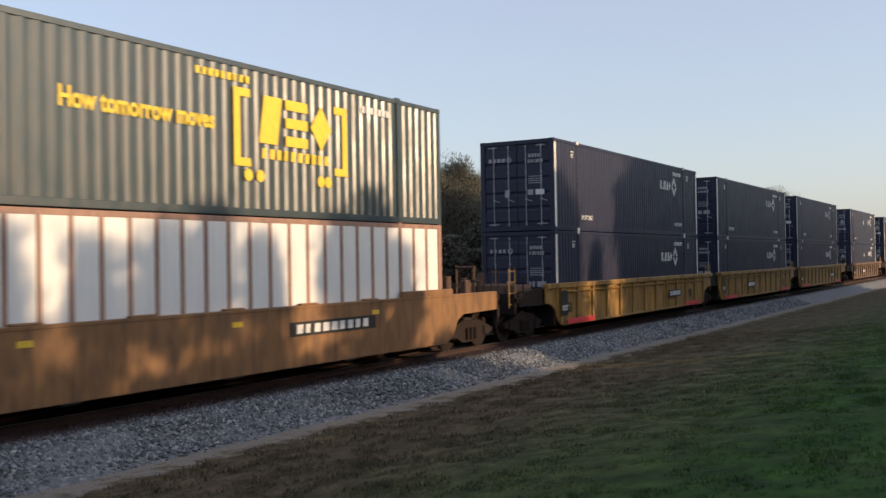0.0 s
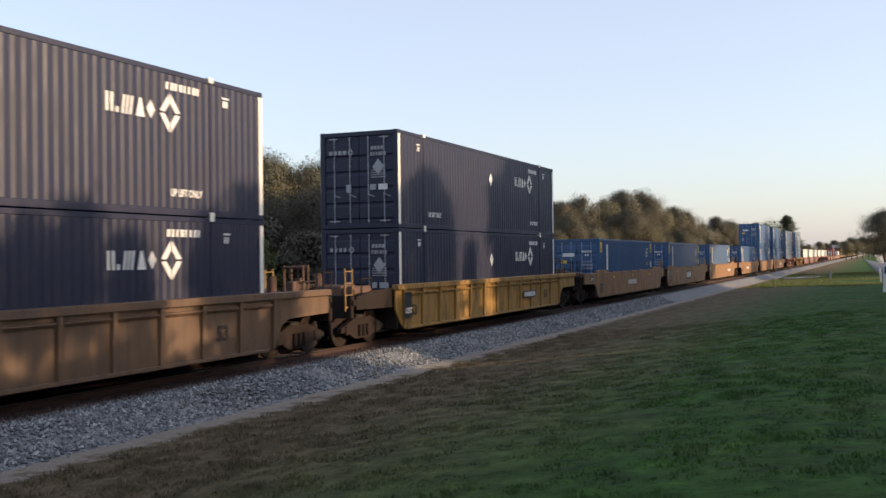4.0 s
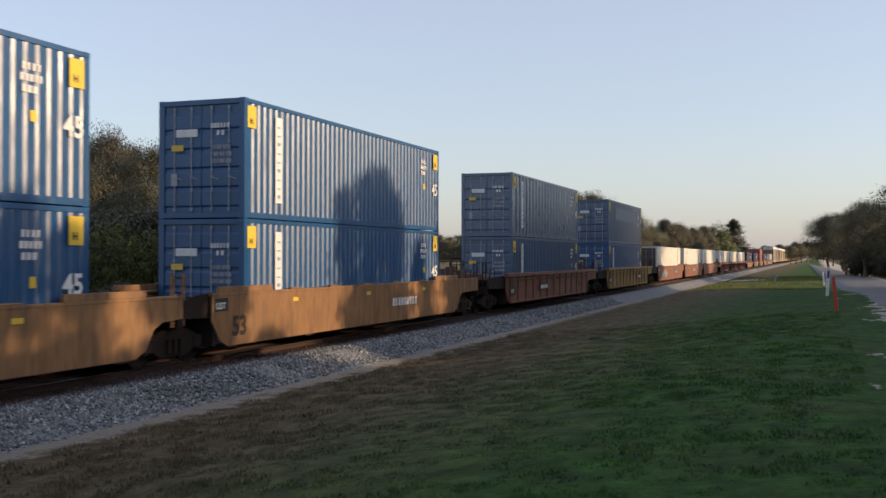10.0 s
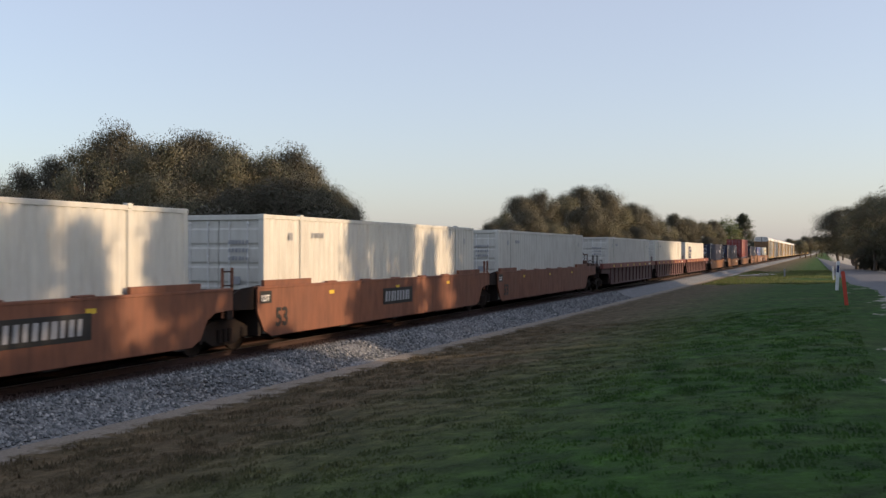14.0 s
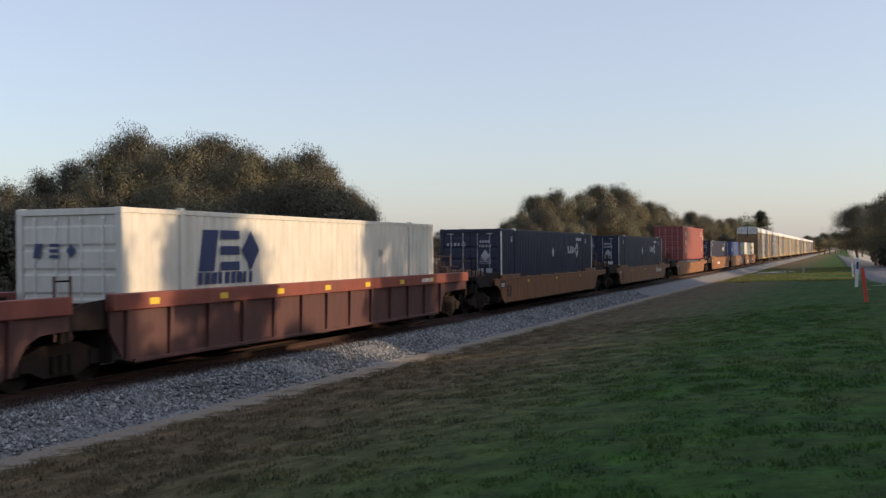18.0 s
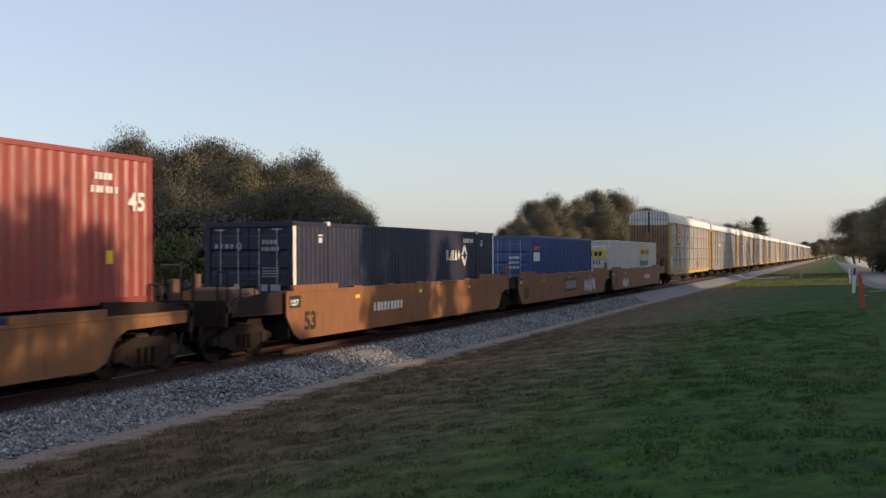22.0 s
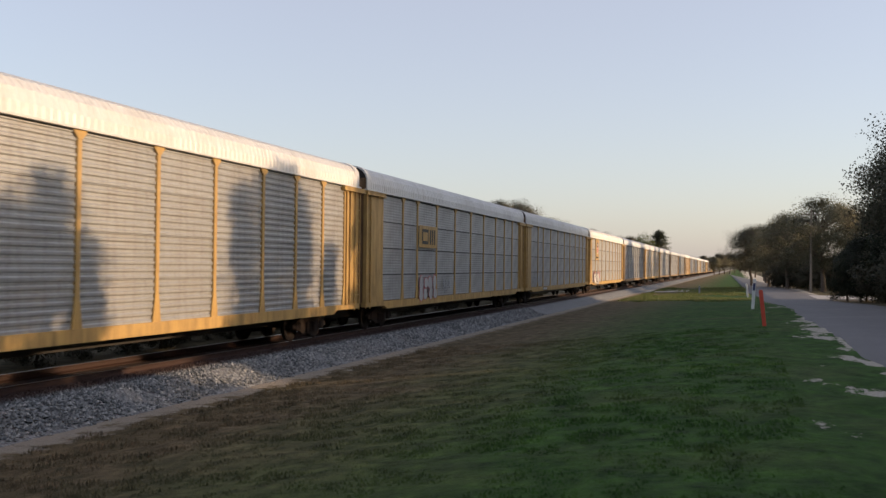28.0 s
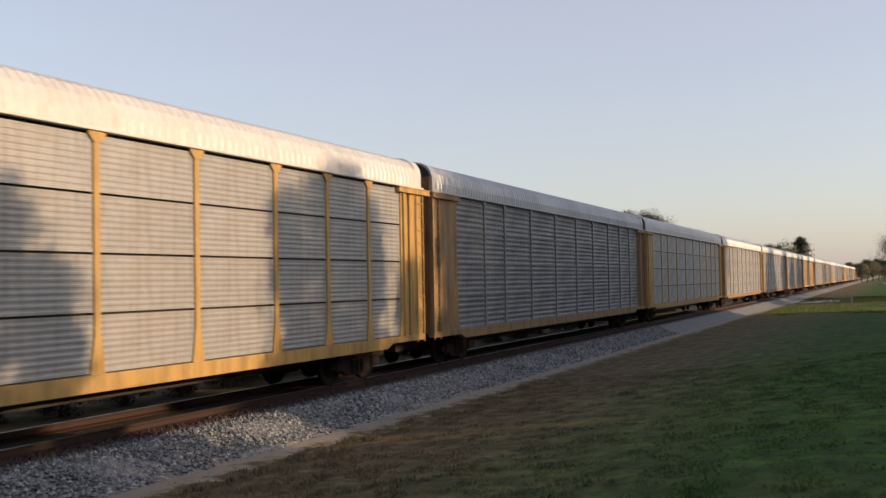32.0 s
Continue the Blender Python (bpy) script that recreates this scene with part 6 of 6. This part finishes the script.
def woods():
    used = set()
    big = "live oak with a broad dusky olive crown"
    oak_a = tree("oak_tree", big, 2, 11.0, 5.2, OAK, 105, 480, 0.074)
    oak_b = tree("oak_tree", big, 5, 11.0, 4.6, OAK, 90, 480, 0.074)
    oak_c = tree("oak_tree", "olive-green oak with open ragged crown", 9, 10.0, 4.8, OLIVE, 80, 450, 0.074)
    shrub = tree("shrub", "tall dense undergrowth shrub", 12, 4.4, 2.6, OAK, 46, 190, 0.085, 0.10, 0.06)
    young = tree("young_tree", "young yellow-green tree with a thin crown", 17, 6.0, 2.0, BRIGHTLEAF, 34, 130, 0.08, 0.08, 0.3)
    pine = tree("pine_tree", "tall dark pine with layered boughs", 21, 13.0, 5.5, PINELEAF, 190, 90, 0.11, 0.25, 0.12, cone=True)
    dark = tree("evergreen_tree", "dark dense evergreen beside the road", 25, 9.5, 3.4, DARKLEAF, 100, 220, 0.10, 0.22, 0.04)

    # the wood behind the train
    r = random.Random(8)
    def polar(rel, d):
        return d * math.sin(radians(rel)), d * math.cos(radians(rel))
    spots_a, spots_b, spots_c, under, bright = [], [], [], [], []
    rise = [(-66, 4.6), (-63, 4.9), (-60, 4.4), (-57, 4.6), (-54, 4.0), (-51.5, 4.2), (-49, 4.2), (-46.8, 4.5), (-44.7, 4.4), (-43.3, 4.5), (-41.6, 5.4), (-40.0, 6.2), (-38.6, 6.9), (-37.4, 6.5), (-36.3, 6.7),
            (-35.1, 6.5), (-34.1, 7.0), (-33.1, 6.6), (-32.3, 5.9), (-31.3, 5.3), (-30.2, 6.1), (-29.2, 6.0), (-28.4, 5.4), (-27.5, 4.3), (-26.7, 3.7), (-25.9, 3.0)]
    tops = [(rel, (math.tan(radians(up)) * 67 + 2.95) / 0.905) for rel, up in rise]
    for i, (rel, h) in enumerate(tops):
        x, y = polar(rel, 66 + 4 * math.sin(i * 2.1))
        (spots_a, spots_b, spots_c)[i % 3].append((x, y, 0.84 * h / 11.0, 0.62))
        x, y = polar(rel + 0.9, 58 + 3 * math.cos(i * 1.7))
        (spots_b, spots_c, spots_a)[i % 3].append((x, y, h / 11.0 * r.uniform(0.45, 0.66), 0.9))
        x, y = polar(rel + r.uniform(-1.5, 1.5), 50 + r.uniform(-2, 4))
        under.append((x, y, r.uniform(0.8, 1.15)))
    for rel in (-38.5, -37.2, -36.0, -33.4):
        x, y = polar(rel, 44 + r.uniform(-1, 1))
        bright.append((x, y, r.uniform(0.62, 0.85)))
    # the farther wood beside the line
    far = [(-18.0, 7.6), (-17.3, 10.4), (-16.4, 12.4), (-15.2, 13.2), (-14.0, 14.2), (-13.0, 14.4), (-11.8, 14.2), (-11.0, 12.6), (-10.2, 11.6), (-9.4, 10.8), (-8.6, 9.4), (-7.8, 9.8), (-7.1, 9.0), (-6.4, 9.2), (-5.8, 8.6)]
    for i, (rel, h) in enumerate(far):
        x, y = polar(rel, 170 + i * 5)
        (spots_a, spots_c, spots_b)[i % 3].append((x, y, h * (1 + i * 0.012) / 11.4, 0.8))
        x, y = polar(rel + 0.4, 155 + i * 5)
        (spots_c, spots_b, spots_a)[i % 3].append((x, y, h / 11.0 * r.uniform(0.5, 0.75)))
    for i, rel in enumerate((-5.2, -4.7, -3.6, -3.1, -2.6, -2.2, -1.8, -1.5)):
        x, y = polar(rel, 300 + 40 * i)
        (spots_c if i % 2 else spots_b).append((x, y, (4.6 + 0.6 * i) / 10))
    for i in range(9):      # low trees where the line runs out of sight
        x, y = polar(-1.25 + 0.27 * i, 470 + 28 * i)
        (spots_a if i % 2 else spots_c).append((x, y, r.uniform(0.75, 1.0)))
    for i in range(16):      # the low far edge behind the open gap
        x, y = polar(-26 + 0.62 * i, 230 + r.uniform(-20, 20))
        spots_c.append((x, y, r.uniform(0.62, 0.8)))
    scatter(oak_a, spots_a, used, 1)
    scatter(oak_b, spots_b, used, 2)
    scatter(oak_c, spots_c, used, 3)
    scatter(shrub, under, used, 4)
    scatter(young, bright + [(*polar(-5.1, 285), 1.9, 1.3), (*polar(-4.75, 275), 1.6, 1.3), (*polar(-5.7, 270), 1.4, 1.3)], used, 5)
    scatter(pine, [(*polar(-4.2, 300), 1.05, 1.25), (*polar(-5.6, 330), 0.8)], used, 6)
    brush = [(-19.6 + r.uniform(-1.2, 0.8), -6 + i * 1.1, r.uniform(0.32, 0.5)) for i in range(100)]
    scatter(shrub, brush, used, 18)
    p = palm()
    p.matrix_basis = pose(*polar(-48.6, 55), -0.6) @ Matrix.Diagonal((0.85, 0.85, 0.85, 1))

    # trees across the road: their shade lies over the lawn and the train
    low = [(11.0 + r.uniform(-0.6, 0.9), -26 + i * 2.05, r.uniform(0.97, 1.06)) for i in range(56)]
    low = [(x, y, q * (0.70 if 27.6 < y < 32.2 else 0.80 if 23.3 < y < 25.4 else 1.0)) for x, y, q in low]
    scatter(shrub, low, used, 7)
    k = math.tan(radians(SUN_TURN)) * 25.9
    cypress = tree("cypress_tree", "narrow dense evergreen in a row beside the road", 33, 9.0, 0.95, DARKLEAF, 66, 80, 0.13, 0.14, 0.05, 0.2)
    #            where the shade of each falls on the train, its height
    row = [(-15, 9), (-11.5, 9), (-8, 8.6), (-5, 8.4), (-2, 8.6), (1, 8.5), (3.5, 8.6), (5.6, 8.2), (7.4, 8.5), (9.3, 7.7), (11.2, 7.5), (12.7, 7.8), (13.9, 8.1), (15.25, 7.6),
           (17.9, 8.1), (19.2, 8.6), (20.3, 7.5), (27.0, 9.0), (28.5, 9.5), (29.6, 9.8), (30.6, 9.0), (32.9, 7.6), (35.6, 9.9), (37.0, 10.4)]
    scatter(cypress, [(13.0, y + k, h / 9.15) for y, h in row], used, 9)
    shade_a, shade_b, shade_d = [], [], []
    for i in range(12):
        y = 41.5 + i * 4.1
        (shade_a, shade_b, shade_d)[i % 3].append((14.0 + 1.5 * (i % 2) + max(0, y - 75) * 0.06, y + k, 13.5 / 11 if i % 3 < 2 else 13.0 / 9.5))
        (shade_d, shade_a, shade_b)[i % 3].append((18.0, y + 2 + k, 13.5 / 11 if i % 3 else 13.0 / 9.5))
    scatter(oak_a, shade_a, used, 9)
    scatter(oak_b, shade_b, used, 10)
    scatter(dark, shade_d + [(12.2, 84, 0.9), (11.4, 79, 0.9), (13.6, 88, 0.8), (8.6, 93, 0.46), (9.3, 90.5, 0.55), (10.2, 94.5, 0.5)], used, 12)
    # beyond the side road
    right = [(x, y, q * 0.8) for x, y, q in ((4.2, 158, 1.1), (1.9, 168, 1.0), (6.2, 146, 1.2), (9.6, 131, 1.35), (13.5, 134, 1.15), (18, 129, 0.95), (23, 131, 1.0), (7.0, 176, 1.2), (5.0, 205, 1.2), (5.5, 240, 1.1), (7.5, 265, 1.2), (10, 300, 1.2), (5, 330, 1.1), (9, 190, 1.2), (4.5, 400, 1.1), (27, 150, 1.2))]
    scatter(oak_a, [q for i, q in enumerate(right) if i % 4 == 1], used, 13)
    scatter(oak_c, [q for i, q in enumerate(right) if i % 4 != 1], used, 15)
    scatter(shrub, [(8.6 + i * 1.5, 139 + r.uniform(-2, 3), r.uniform(0.6, 0.9)) for i in range(14)] + [(5.0 + i * 0.9, 152 + r.uniform(-3, 3), r.uniform(0.7, 1.0)) for i in range(10)], used, 16)
    scatter(dark, [(7.6, 150, 0.45), (9.0, 146, 0.5), (6.3, 160, 0.5), (11.5, 143, 0.45), (14.5, 142, 0.5)], used, 19)


def marker(x, y, h, w, mat, name, label, lean=0.0, cap=None):
    root = tagged(new(name), label, "post")
    s = Shape().prism([(-w, -0.02), (-w * 0.4, 0.02), (w * 0.4, 0.02), (w, -0.02), (w * 0.9, -0.035), (-w * 0.9, -0.035)], -0.25, h - 0.03, 2)
    s.prism([(-w * 0.8, -0.02), (-w * 0.3, 0.012), (w * 0.3, 0.012), (w * 0.8, -0.02)], h - 0.03, h, 2)
    part("blade", s, mat, root)
    if cap:
        part("decal", Shape().box(-w * 0.7, w * 0.7, -0.045, -0.037, h * 0.62, h * 0.86), cap, root)
    root.matrix_basis = pose(x, y, lie(x, y), 0, lean, 0)


def furniture():
    marker(0.70, 38.2, 1.22, 0.065, ORANGEPOST, "marker_post", "leaning orange plastic utility marker post", -6)
    marker(0.52, 52.5, 1.45, 0.075, WHITEPOST, "marker_post", "white plastic utility marker post", 3, NAVYMARK)
    marker(0.75, 104, 1.3, 0.08, WHITEPOST, "marker_post", "white plastic utility marker post", -5)
    marker(-4.2, 118, 0.9, 0.09, GREYPATCH, "marker_post", "short grey post on the lawn", 0)
    # utility pole with a cross-arm
    root = tagged(new("utility_pole"), "weathered wooden utility pole with a cross-arm", "pole")
    part("pole", Shape().rod((0, 0, -0.5), (0, 0, 9.6), 0.16, 10, 0.11), POLEWOOD, root)
    part("cross_arm", Shape().box(-1.1, 1.1, -0.06, 0.06, 9.0, 9.12, 0.01), POLEWOOD, root)
    for x in (-1.0, -0.4, 0.4, 1.0):
        part("insulator", Shape().rod((x, 0, 9.12), (x, 0, 9.3), 0.04, 8), CREAM, root)
    root.matrix_basis = pose(8.0, 128, lie(8, 128))
    other = copy_thing(root, pose(11.4, 92, lie(10, 92)) @ Matrix.Diagonal((1, 1, 1.22, 1)))


woods()
furniture()


def motions():
    """The whole train runs past at about 21 metres a second, slowing a little."""
    for ob, u, dy, z in MOVERS:
        walk(ob, [(t, pose(XC, place(u, t) + dy, z)) for t in range(0, 33, 2)])


motions()
